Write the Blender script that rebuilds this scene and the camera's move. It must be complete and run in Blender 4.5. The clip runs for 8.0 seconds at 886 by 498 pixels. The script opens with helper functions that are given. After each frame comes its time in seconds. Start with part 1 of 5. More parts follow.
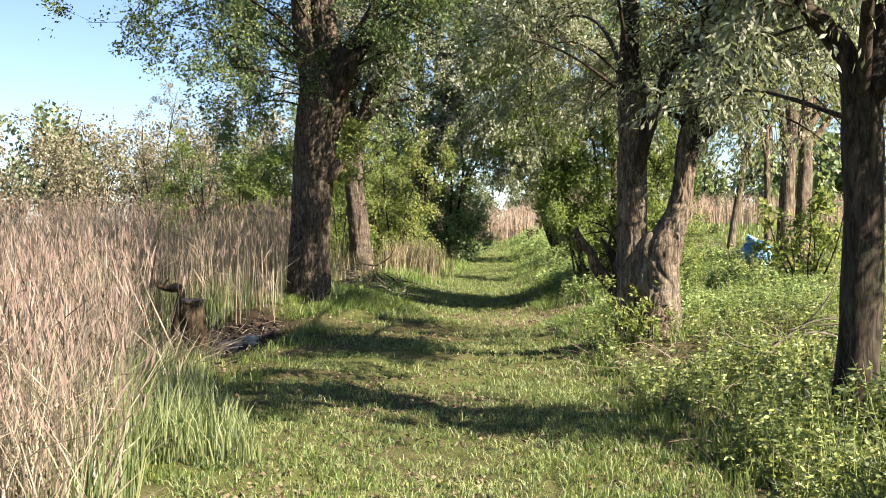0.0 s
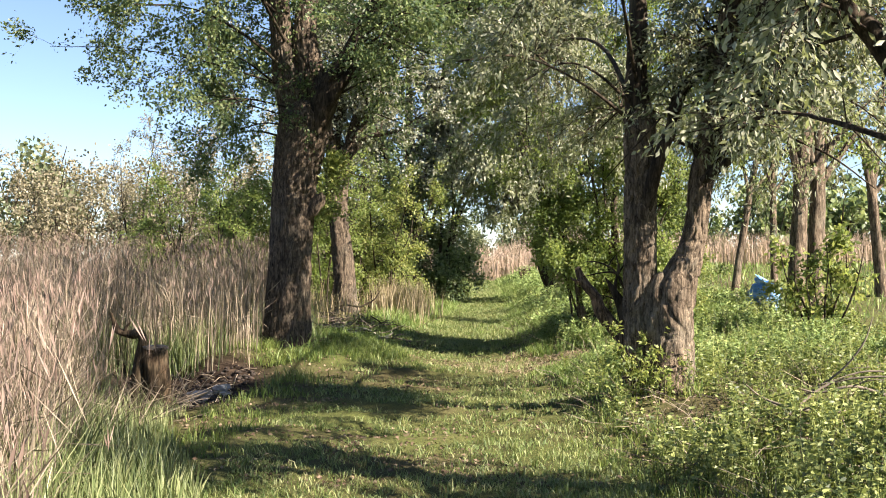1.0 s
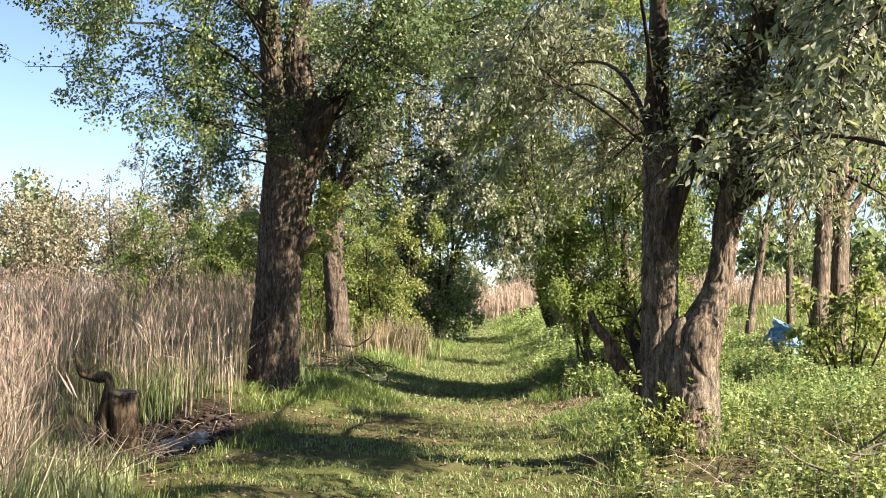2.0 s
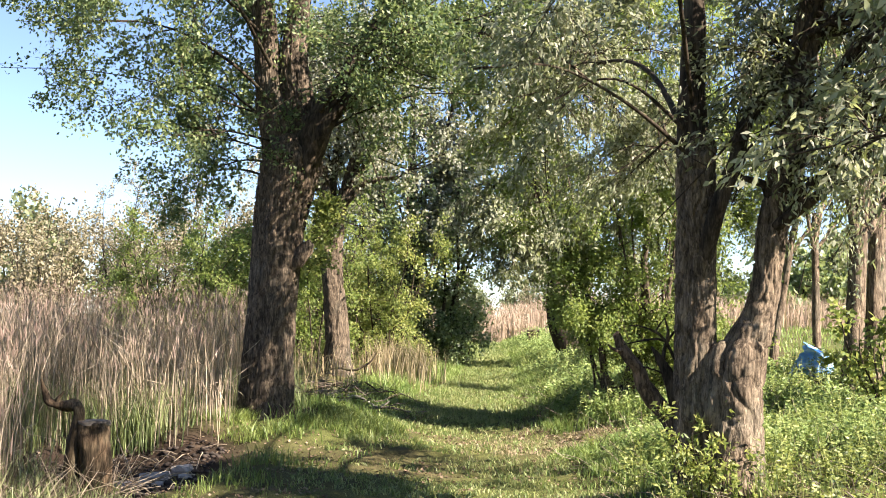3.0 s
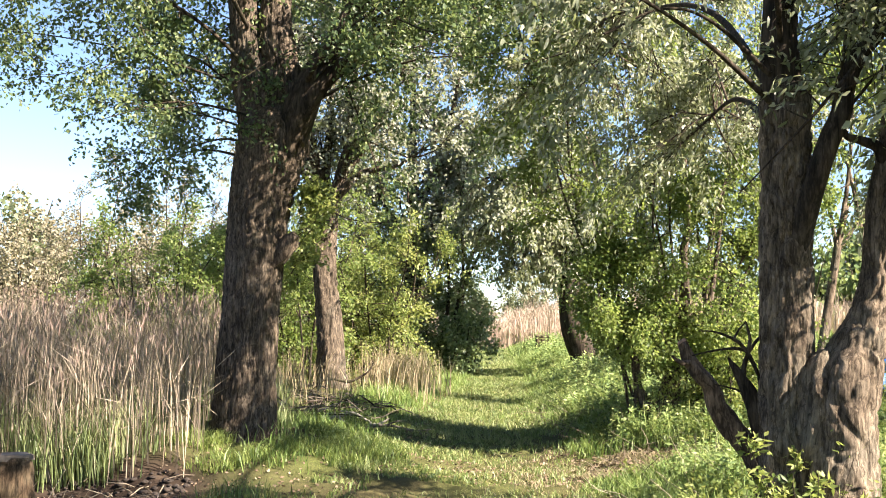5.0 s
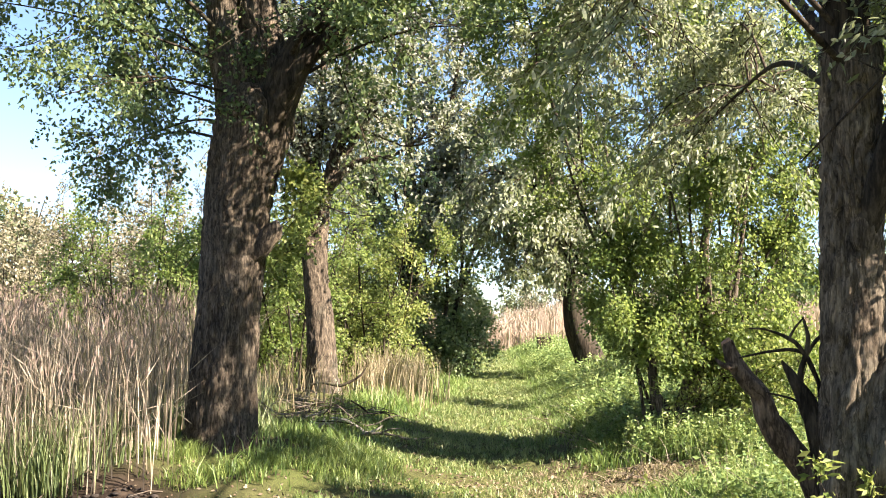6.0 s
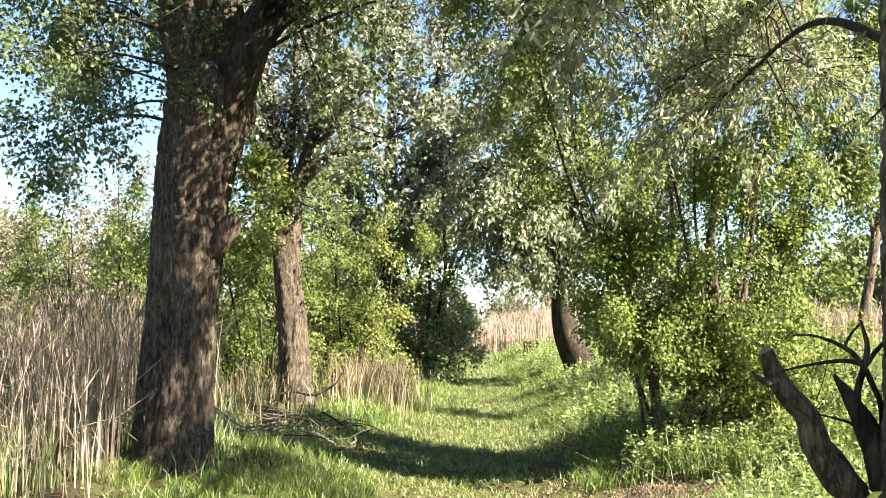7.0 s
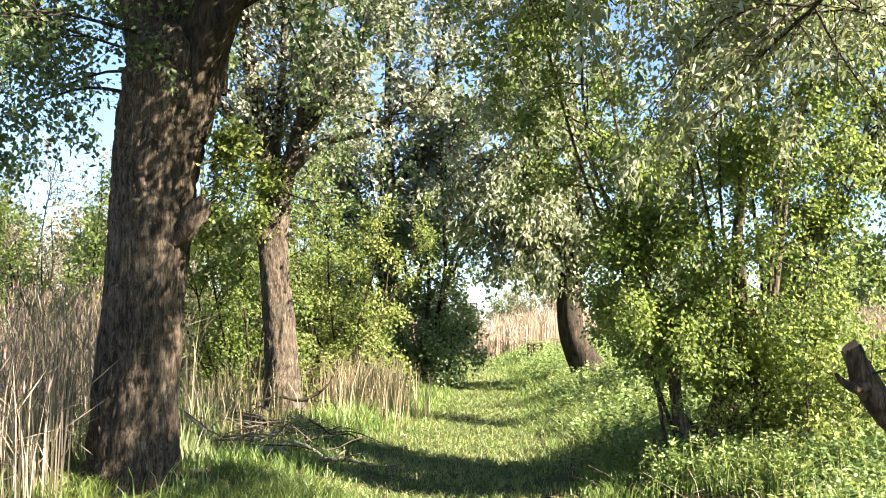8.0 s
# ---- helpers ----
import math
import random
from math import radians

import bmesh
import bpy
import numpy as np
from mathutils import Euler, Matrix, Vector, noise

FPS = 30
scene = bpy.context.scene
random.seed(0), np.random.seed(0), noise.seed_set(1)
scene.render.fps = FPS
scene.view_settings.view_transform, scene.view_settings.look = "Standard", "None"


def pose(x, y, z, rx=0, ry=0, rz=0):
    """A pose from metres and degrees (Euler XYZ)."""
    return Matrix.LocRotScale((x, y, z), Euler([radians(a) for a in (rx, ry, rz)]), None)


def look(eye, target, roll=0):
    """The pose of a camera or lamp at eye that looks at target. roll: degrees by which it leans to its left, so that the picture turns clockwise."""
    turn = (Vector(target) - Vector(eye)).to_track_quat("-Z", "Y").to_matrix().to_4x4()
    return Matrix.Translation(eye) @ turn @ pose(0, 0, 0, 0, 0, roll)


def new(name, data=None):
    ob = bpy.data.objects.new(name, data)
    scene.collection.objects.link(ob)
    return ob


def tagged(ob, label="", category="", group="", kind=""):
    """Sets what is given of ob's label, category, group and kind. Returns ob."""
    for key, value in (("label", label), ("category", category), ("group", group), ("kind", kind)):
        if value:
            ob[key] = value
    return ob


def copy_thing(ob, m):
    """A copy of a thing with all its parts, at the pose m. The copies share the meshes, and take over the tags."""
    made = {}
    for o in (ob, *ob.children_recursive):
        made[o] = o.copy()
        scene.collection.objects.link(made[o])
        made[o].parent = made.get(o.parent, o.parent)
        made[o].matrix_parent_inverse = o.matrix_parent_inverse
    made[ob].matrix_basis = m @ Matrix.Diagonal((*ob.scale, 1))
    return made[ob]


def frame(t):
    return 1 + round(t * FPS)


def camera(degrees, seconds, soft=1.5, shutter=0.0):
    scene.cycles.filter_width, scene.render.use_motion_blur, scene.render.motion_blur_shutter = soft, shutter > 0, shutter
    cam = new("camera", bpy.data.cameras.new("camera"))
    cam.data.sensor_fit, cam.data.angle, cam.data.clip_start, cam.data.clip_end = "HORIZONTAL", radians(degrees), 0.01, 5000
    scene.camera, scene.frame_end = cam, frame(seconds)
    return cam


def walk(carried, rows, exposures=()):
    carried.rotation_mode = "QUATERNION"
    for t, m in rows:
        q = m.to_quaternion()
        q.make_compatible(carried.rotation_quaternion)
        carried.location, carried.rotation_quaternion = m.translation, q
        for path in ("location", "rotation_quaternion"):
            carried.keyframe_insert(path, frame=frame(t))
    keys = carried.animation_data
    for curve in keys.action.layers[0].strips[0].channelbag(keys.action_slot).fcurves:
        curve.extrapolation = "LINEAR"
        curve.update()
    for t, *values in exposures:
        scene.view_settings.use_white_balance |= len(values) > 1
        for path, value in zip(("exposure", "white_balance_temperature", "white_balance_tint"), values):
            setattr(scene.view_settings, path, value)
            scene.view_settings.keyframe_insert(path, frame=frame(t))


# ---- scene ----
# The camera: carried at eye height along the grass path.
cam = camera(40.0, 8.0, soft=1.0)
METRES, EYE, TILT, LEAN, TURN = 10.0, 1.6, -1.235, 0.0, 0.0
ROWS = [
    (0, 0.0000, 0.0000, 0.0000, -0.00, 0.00, -0.00),
    (0.5, 0.0019, 0.0662, 0.0047, -0.31, 1.22, 0.13),
    (1, 0.0016, 0.1333, 0.0040, -0.47, 1.81, -0.06),
    (1.5, 0.0037, 0.1897, 0.0068, -0.51, 2.38, -0.13),
    (2, 0.0026, 0.2542, 0.0097, -0.56, 3.54, -0.71),
    (3.5, -0.0041, 0.4379, 0.0121, -0.41, 4.67, -0.98),
    (4, -0.0080, 0.4965, 0.0139, -0.32, 4.78, -0.66),
    (4.5, -0.0087, 0.5549, 0.0153, -0.36, 4.80, -0.69),
    (6, -0.0084, 0.7419, 0.0154, -0.53, 4.92, -0.80),
    (6.5, -0.0037, 0.8101, 0.0164, -0.74, 5.00, -0.59),
    (7, -0.0015, 0.8710, 0.0195, -1.23, 5.10, -0.70),
    (7.5, 0.0012, 0.9360, 0.0190, -1.22, 5.18, -0.61),
    (8, 0.0068, 0.9985, 0.0180, -1.11, 5.26, -0.62),
]
walk(cam, [(t, pose(0, 0, EYE, TILT, LEAN, TURN) @ pose(METRES * x, METRES * y, METRES * z, 90 + pitch, roll, yaw)) for t, x, y, z, yaw, pitch, roll in ROWS], [(0, 2.09, 6600, 14), (2, 2.20, 6650, 16), (4, 2.55, 6650, 16), (6, 2.61, 6600, 14), (8, 2.71, 6600, 11)])

# ---- light: low warm sun from the right and a little behind, open sky ----
SUN_EL, SUN_AZ = 35.0, 117.0  # degrees; azimuth clockwise from the way ahead
world = bpy.data.worlds.new("world")
scene.world = world
world.use_nodes = True
wn = world.node_tree.nodes
sky = wn.new("ShaderNodeTexSky")
sky.sky_type = "NISHITA"
sky.sun_disc = False
sky.sun_elevation, sky.sun_rotation = radians(SUN_EL), radians(SUN_AZ)
sky.altitude = 1500
sky.dust_density, sky.air_density, sky.ozone_density = 0.35, 0.85, 2.0
wn["Background"].inputs["Strength"].default_value = 0.05
world.node_tree.links.new(sky.outputs["Color"], wn["Background"].inputs["Color"])
sun_data = bpy.data.lights.new("sun", "SUN")
sun_data.energy, sun_data.angle, sun_data.color = 5.0, radians(0.6), (1.0, 0.91, 0.77)
sun = new("sun", sun_data)
SUN_DIR = Vector((math.sin(radians(SUN_AZ)) * math.cos(radians(SUN_EL)), math.cos(radians(SUN_AZ)) * math.cos(radians(SUN_EL)), math.sin(radians(SUN_EL))))
sun.matrix_world = look(SUN_DIR * 60, (0, 0, 0))


# ---- materials ----
def shader(name):
    m = bpy.data.materials.new(name)
    m.use_nodes = True
    nt = m.node_tree
    return m, nt, nt.nodes["Principled BSDF"], nt.nodes["Material Output"]


def ramp(nt, fac, stops):
    r = nt.nodes.new("ShaderNodeValToRGB")
    while len(r.color_ramp.elements) < len(stops):
        r.color_ramp.elements.new(0.5)
    for e, (p, c) in zip(r.color_ramp.elements, stops):
        e.position, e.color = p, (*c, 1)
    nt.links.new(fac, r.inputs["Fac"])
    return r.outputs["Color"]


def noise_tex(nt, scale, detail=4.0, stretch=(1, 1, 1), rough=0.6):
    tc = nt.nodes.new("ShaderNodeTexCoord")
    mp = nt.nodes.new("ShaderNodeMapping")
    mp.inputs["Scale"].default_value = stretch
    n = nt.nodes.new("ShaderNodeTexNoise")
    n.inputs["Scale"].default_value, n.inputs["Detail"].default_value, n.inputs["Roughness"].default_value = scale, detail, rough
    nt.links.new(tc.outputs["Object"], mp.inputs["Vector"])
    nt.links.new(mp.outputs["Vector"], n.inputs["Vector"])
    return n.outputs["Fac"]


def mix_color(nt, fac, a, b, kind="MIX"):
    m = nt.nodes.new("ShaderNodeMix")
    m.data_type, m.blend_type = "RGBA", kind
    for sock, v in ((m.inputs["Factor"], fac), (m.inputs["A"], a), (m.inputs["B"], b)):
        if isinstance(v, (int, float)):
            sock.default_value = v
        elif isinstance(v, tuple):
            sock.default_value = (*v, 1)
        else:
            nt.links.new(v, sock)
    return m.outputs["Result"]


def bump(nt, bsdf, height, strength, distance):
    b = nt.nodes.new("ShaderNodeBump")
    b.inputs["Strength"].default_value, b.inputs["Distance"].default_value = strength, distance
    nt.links.new(height, b.inputs["Height"])
    nt.links.new(b.outputs["Normal"], bsdf.inputs["Normal"])


def leaf_material(name, stops, through_share=0.35, rough=0.5, patch=1.2, glow=(0.40, 0.45, 0.10)):
    """Leaves and blades: each piece takes its own tone, drifting in patches, and lets some light through."""
    m, nt, bsdf, out = shader(name)
    geo = nt.nodes.new("ShaderNodeNewGeometry")
    add = nt.nodes.new("ShaderNodeMath")
    add.operation = "MULTIPLY_ADD"
    nt.links.new(noise_tex(nt, patch, 2.0), add.inputs[0])
    add.inputs[1].default_value = 0.9
    half = nt.nodes.new("ShaderNodeMath")
    half.operation = "MULTIPLY_ADD"
    nt.links.new(geo.outputs["Random Per Island"], half.inputs[0])
    half.inputs[1].default_value, half.inputs[2].default_value = 0.75, -0.32
    nt.links.new(half.outputs[0], add.inputs[2])
    col = ramp(nt, add.outputs[0], stops)
    nt.links.new(col, bsdf.inputs["Base Color"])
    bsdf.inputs["Roughness"].default_value = rough
    bsdf.inputs["Specular IOR Level"].default_value = 0.4
    tr = nt.nodes.new("ShaderNodeBsdfTranslucent")
    nt.links.new(mix_color(nt, 0.35, col, glow), tr.inputs["Color"])
    mx = nt.nodes.new("ShaderNodeMixShader")
    mx.inputs["Fac"].default_value = through_share
    nt.links.new(bsdf.outputs[0], mx.inputs[1])
    nt.links.new(tr.outputs[0], mx.inputs[2])
    nt.links.new(mx.outputs[0], out.inputs["Surface"])
    return m


def bark_material(name, dark, light, moss=(0.10, 0.12, 0.05), scale=9.0, depth=0.006, moss_from=0.62):
    """Furrowed bark: long soft-edged ridges and grooves, fibrous grain, blotches of lichen and algae."""
    m, nt, bsdf, out = shader(name)
    coarse = noise_tex(nt, scale, 8.0, (1.6, 1.6, 0.28), 0.75)
    fibre = noise_tex(nt, scale * 2.6, 6.0, (1.6, 1.6, 0.2), 0.75)
    blotch = noise_tex(nt, 2.3, 5.0, (1, 1, 0.7))
    fine = noise_tex(nt, 70.0, 4.0, (1, 1, 0.6))
    mid = tuple(0.5 * a + 0.5 * b for a, b in zip(dark, light))
    groove = tuple(0.75 * a + 0.25 * b for a, b in zip(dark, light))
    col = ramp(nt, coarse, [(0.34, dark), (0.42, groove), (0.52, mid), (0.66, light)])
    col = mix_color(nt, 0.6, col, ramp(nt, fibre, [(0.30, (0.22, 0.2, 0.18)), (0.5, (0.75, 0.73, 0.7)), (0.68, (1.2, 1.17, 1.12))]), "MULTIPLY")
    col = mix_color(nt, ramp(nt, blotch, [(moss_from - 0.1, (0, 0, 0)), (moss_from + 0.12, (0.55, 0.55, 0.55))]), col, moss)
    col = mix_color(nt, 0.35, col, ramp(nt, fine, [(0.3, (0.45, 0.45, 0.45)), (0.7, (1, 1, 1))]), "MULTIPLY")
    split = noise_tex(nt, scale * 0.9, 4.0, (1.7, 1.7, 0.3), 0.6)
    col = mix_color(nt, 0.75, col, ramp(nt, split, [(0.44, (1, 1, 1)), (0.485, (0.3, 0.28, 0.26)), (0.515, (0.3, 0.28, 0.26)), (0.56, (1, 1, 1))]), "MULTIPLY")
    scab = noise_tex(nt, 8.0, 6.0, (1.2, 1.2, 0.6), 0.7)
    col = mix_color(nt, 0.8, col, ramp(nt, scab, [(0.34, (0.55, 0.54, 0.53)), (0.5, (0.97, 0.97, 0.97)), (0.64, (1.4, 1.37, 1.32))]), "MULTIPLY")
    nt.links.new(col, bsdf.inputs["Base Color"])
    bsdf.inputs["Roughness"].default_value = 0.92
    bsdf.inputs["Specular IOR Level"].default_value = 0.15
    both = nt.nodes.new("ShaderNodeMath")
    both.operation = "MULTIPLY_ADD"
    nt.links.new(fibre, both.inputs[0])
    both.inputs[1].default_value = 0.6
    nt.links.new(coarse, both.inputs[2])
    bump(nt, bsdf, both.outputs[0], 1.0, depth)
    return m


def plain_material(name, stops, scale=6.0, rough=0.85, relief=0.01, stretch=(1, 1, 1)):
    m, nt, bsdf, out = shader(name)
    n = noise_tex(nt, scale, 6.0, stretch)
    nt.links.new(ramp(nt, n, stops), bsdf.inputs["Base Color"])
    bsdf.inputs["Roughness"].default_value = rough
    bump(nt, bsdf, n, 0.8, relief)
    return m


M_OAK_LEAF = leaf_material("oak_leaf", [(0.2, (0.03, 0.058, 0.024)), (0.5, (0.074, 0.115, 0.044)), (0.8, (0.17, 0.205, 0.08))], 0.4, glow=(0.34, 0.45, 0.12))
M_WILLOW_LEAF = leaf_material("willow_leaf", [(0.15, (0.08, 0.10, 0.058)), (0.5, (0.19, 0.212, 0.125)), (0.8, (0.37, 0.378, 0.28))], 0.45)
M_POPLAR_LEAF = leaf_material("poplar_leaf", [(0.15, (0.095, 0.112, 0.072)), (0.5, (0.195, 0.208, 0.148)), (0.8, (0.35, 0.35, 0.285))], 0.4)
M_BUSH_LEAF = leaf_material("bush_leaf", [(0.15, (0.064, 0.112, 0.026)), (0.5, (0.148, 0.212, 0.052)), (0.85, (0.265, 0.315, 0.10))], 0.62)
M_YELLOW_LEAF = leaf_material("fresh_leaf", [(0.15, (0.0792, 0.122, 0.0252)), (0.5, (0.169, 0.216, 0.0576)), (0.85, (0.302, 0.317, 0.0936))], 0.50)
M_IVY_LEAF = leaf_material("ivy_leaf", [(0.2, (0.054, 0.094, 0.038)), (0.5, (0.14, 0.20, 0.085)), (0.85, (0.29, 0.34, 0.17))], 0.42, 0.42)
M_SALLOW_LEAF = leaf_material("sallow_leaf", [(0.15, (0.0936, 0.0792, 0.0504)), (0.5, (0.187, 0.162, 0.104)), (0.85, (0.288, 0.259, 0.18))], 0.3)
# The skyline's haze is put into this greyed, flattened leaf colour.
M_FAR_LEAF = leaf_material("distant_leaf", [(0.15, (0.07, 0.09, 0.046)), (0.5, (0.125, 0.15, 0.08)), (0.85, (0.20, 0.22, 0.122))], 0.3, patch=0.2)
# Wide ramp: its ends paint in dark gaps and sunny highlights among the herbs.
M_HERB_LEAF = leaf_material("herb_leaf", [(0.1, (0.025, 0.045, 0.014)), (0.42, (0.115, 0.16, 0.046)), (0.8, (0.34, 0.375, 0.13))], 0.34, 0.5, patch=1.4)
M_PALE_HERB = leaf_material("pale_herb_leaf", [(0.12, (0.06, 0.11, 0.03)), (0.45, (0.17, 0.25, 0.075)), (0.85, (0.31, 0.385, 0.13))], 0.32, 0.6, patch=1.4)
M_GRASS = leaf_material("grass_blade", [(0.15, (0.064, 0.119, 0.024)), (0.5, (0.165, 0.25, 0.064)), (0.8, (0.305, 0.365, 0.135))], 0.42, patch=0.7)
# Lusher green, and darker than grass_blade to imitate shade on verge and mound.
M_LUSH_SHADED = leaf_material("lush_shaded_grass", [(0.15, (0.0396, 0.072, 0.0144)), (0.5, (0.108, 0.162, 0.036)), (0.8, (0.223, 0.266, 0.0792))], 0.36, patch=0.7)
M_SHORT_GRASS = leaf_material("trodden_grass", [(0.12, (0.058, 0.096, 0.0252)), (0.45, (0.136, 0.193, 0.0576)), (0.8, (0.29, 0.305, 0.13))], 0.3, patch=0.9)
M_REED_GREEN = leaf_material("young_reed", [(0.12, (0.05, 0.075, 0.026)), (0.5, (0.145, 0.185, 0.07)), (0.85, (0.32, 0.335, 0.17))], 0.3, patch=0.8)
# The near-black low stop imitates shaded gaps between the stalks.
M_STRAW = leaf_material("dry_reed", [(0.1, (0.032, 0.0225, 0.017)), (0.42, (0.118, 0.088, 0.065)), (0.78, (0.35, 0.287, 0.212))], 0.25, 0.6, 0.5)
# Far copy of the dry reed: distance haze put in as lifted, flatter tones.
M_FAR_STRAW = leaf_material("hazy_far_reed", [(0.1, (0.259, 0.184, 0.137)), (0.45, (0.324, 0.238, 0.18)), (0.85, (0.389, 0.299, 0.234))], 0.25, 0.7, 0.3)
M_DRY_GRASS = leaf_material("dry_grass", [(0.1, (0.144, 0.108, 0.0612)), (0.45, (0.259, 0.205, 0.126)), (0.85, (0.389, 0.324, 0.209))], 0.3, 0.6, 0.5)
M_PLUME = leaf_material("reed_plume", [(0.1, (0.101, 0.0648, 0.054)), (0.5, (0.194, 0.133, 0.108)), (0.85, (0.302, 0.223, 0.187))], 0.25, 0.8, 0.4)
M_LITTER = leaf_material("leaf_litter", [(0.1, (0.0432, 0.0252, 0.0158)), (0.5, (0.122, 0.0792, 0.0504)), (0.85, (0.21, 0.162, 0.108))], 0.1, 0.8)
M_OAK_BARK = bark_material("oak_bark", (0.024, 0.019, 0.0145), (0.245, 0.195, 0.146), (0.125, 0.122, 0.098), 17.0, 0.018)
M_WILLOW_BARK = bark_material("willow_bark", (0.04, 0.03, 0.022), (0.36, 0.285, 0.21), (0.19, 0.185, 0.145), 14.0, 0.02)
# Dark bark; on willows and thin limbs the darkness stands in for shade.
M_DARK_SHADED_BARK = bark_material("dark_shaded_bark", (0.0199, 0.0159, 0.0119), (0.106, 0.0828, 0.0596), (0.0662, 0.0729, 0.0397))
M_SNAG_BARK = bark_material("snag_bark", (0.045, 0.032, 0.023), (0.25, 0.175, 0.12), (0.14, 0.11, 0.085), 14.0, 0.008)
M_TWIG = bark_material("twig_bark", (0.0331, 0.0245, 0.0179), (0.113, 0.0861, 0.0629), scale=20.0, depth=0.002)
M_DEAD = plain_material("dead_wood", [(0.3, (0.072, 0.0576, 0.0446)), (0.7, (0.194, 0.158, 0.122))], 14.0, 0.9, 0.01, (1, 1, 0.3))
M_STUMP = bark_material("stump_bark", (0.0212, 0.0146, 0.00994), (0.179, 0.123, 0.0762), (0.0795, 0.0729, 0.0464), 12.0, 0.009, 0.5)
M_CUT = plain_material("cut_wood", [(0.3, (0.216, 0.112, 0.0648)), (0.7, (0.331, 0.194, 0.122))], 18.0, 0.85, 0.004)
M_STONE = plain_material("pale_concrete", [(0.3, (0.2, 0.185, 0.165)), (0.7, (0.40, 0.375, 0.345))], 12.0, 0.9, 0.008)
M_CLOD = plain_material("soil_clod", [(0.3, (0.0115, 0.00792, 0.00576)), (0.7, (0.0446, 0.0317, 0.0238))], 10.0, 0.95, 0.01)
# The pale blue bands stand in for light catching the folds.
M_BAG = plain_material("blue_plastic", [(0.32, (0.06, 0.19, 0.46)), (0.5, (0.14, 0.34, 0.64)), (0.62, (0.42, 0.56, 0.72))], 5.0, 0.4, 0.008, (0.6, 0.6, 4.0))


def ground_material():
    m, nt, bsdf, out = shader("soil_and_turf")
    big, mid, fine = noise_tex(nt, 0.5, 5.0), noise_tex(nt, 3.0, 6.0), noise_tex(nt, 40.0, 5.0)
    soil = ramp(nt, mid, [(0.3, (0.036, 0.0259, 0.0173)), (0.6, (0.0936, 0.0684, 0.0432)), (0.8, (0.144, 0.112, 0.072))])
    turf = ramp(nt, fine, [(0.3, (0.0504, 0.0684, 0.018)), (0.7, (0.122, 0.144, 0.0432))])
    share = ramp(nt, big, [(0.36, (0.3, 0.3, 0.3)), (0.6, (0.8, 0.8, 0.8))])
    attr = nt.nodes.new("ShaderNodeAttribute")
    attr.attribute_name = "soil"
    dark = ramp(nt, mid, [(0.3, (0.013, 0.00864, 0.00648)), (0.6, (0.0432, 0.0302, 0.0216)), (0.8, (0.101, 0.0756, 0.054))])
    speck = ramp(nt, noise_tex(nt, 130.0, 3.0), [(0.36, (0.35, 0.33, 0.3)), (0.52, (0.9, 0.9, 0.88)), (0.66, (1.5, 1.42, 1.2))])
    sod = mix_color(nt, 0.85, mix_color(nt, share, soil, turf), speck, "MULTIPLY")
    nt.links.new(mix_color(nt, attr.outputs["Fac"], sod, dark), bsdf.inputs["Base Color"])
    bsdf.inputs["Roughness"].default_value = 0.95
    bsdf.inputs["Specular IOR Level"].default_value = 0.1
    bump(nt, bsdf, fine, 0.9, 0.008)
    return m


M_GROUND = ground_material()


# ---- mesh helpers ----
def link(name, verts, faces, material, parent=None, label="", smooth=False):
    """One mesh object from arrays of corners and of faces of one size."""
    verts, faces = np.asarray(verts, np.float32), np.asarray(faces, np.int32)
    me = bpy.data.meshes.new(name)
    k = faces.shape[1]
    me.vertices.add(len(verts))
    me.vertices.foreach_set("co", verts.ravel())
    me.loops.add(faces.size)
    me.loops.foreach_set("vertex_index", faces.ravel())
    me.polygons.add(len(faces))
    me.polygons.foreach_set("loop_start", np.arange(0, faces.size, k, dtype=np.int32))
    if smooth:
        me.polygons.foreach_set("use_smooth", np.ones(len(faces), bool))
    me.update(calc_edges=True)
    me.materials.append(material)
    ob = new(name, me)
    if parent:
        ob.parent = parent
        ob.matrix_parent_inverse = Matrix.Translation(-parent.location)
    if label:
        ob["label"] = label
    return ob


def thing(name, at, label, category, group="", kind=""):
    ob = new(name)
    ob.location = at
    ob.empty_display_size = 0.2
    return tagged(ob, label, category, group, kind)


def smoothed(points, steps):
    """A smooth line through the points, (x, y, z, radius) each."""
    p = np.asarray(points, float)
    q = np.vstack([2 * p[0] - p[1], p, 2 * p[-1] - p[-2]])
    out = []
    for i in range(1, len(q) - 2):
        for s in np.linspace(0, 1, steps, endpoint=False):
            a, b, c, d = q[i - 1], q[i], q[i + 1], q[i + 2]
            out.append(0.5 * (2 * b + (c - a) * s + (2 * a - 5 * b + 4 * c - d) * s * s + (3 * b - a - 3 * c + d) * s ** 3))
    out.append(p[-1])
    out = np.array(out)
    out[:, 3] = np.maximum(out[:, 3], 0.002)
    return out


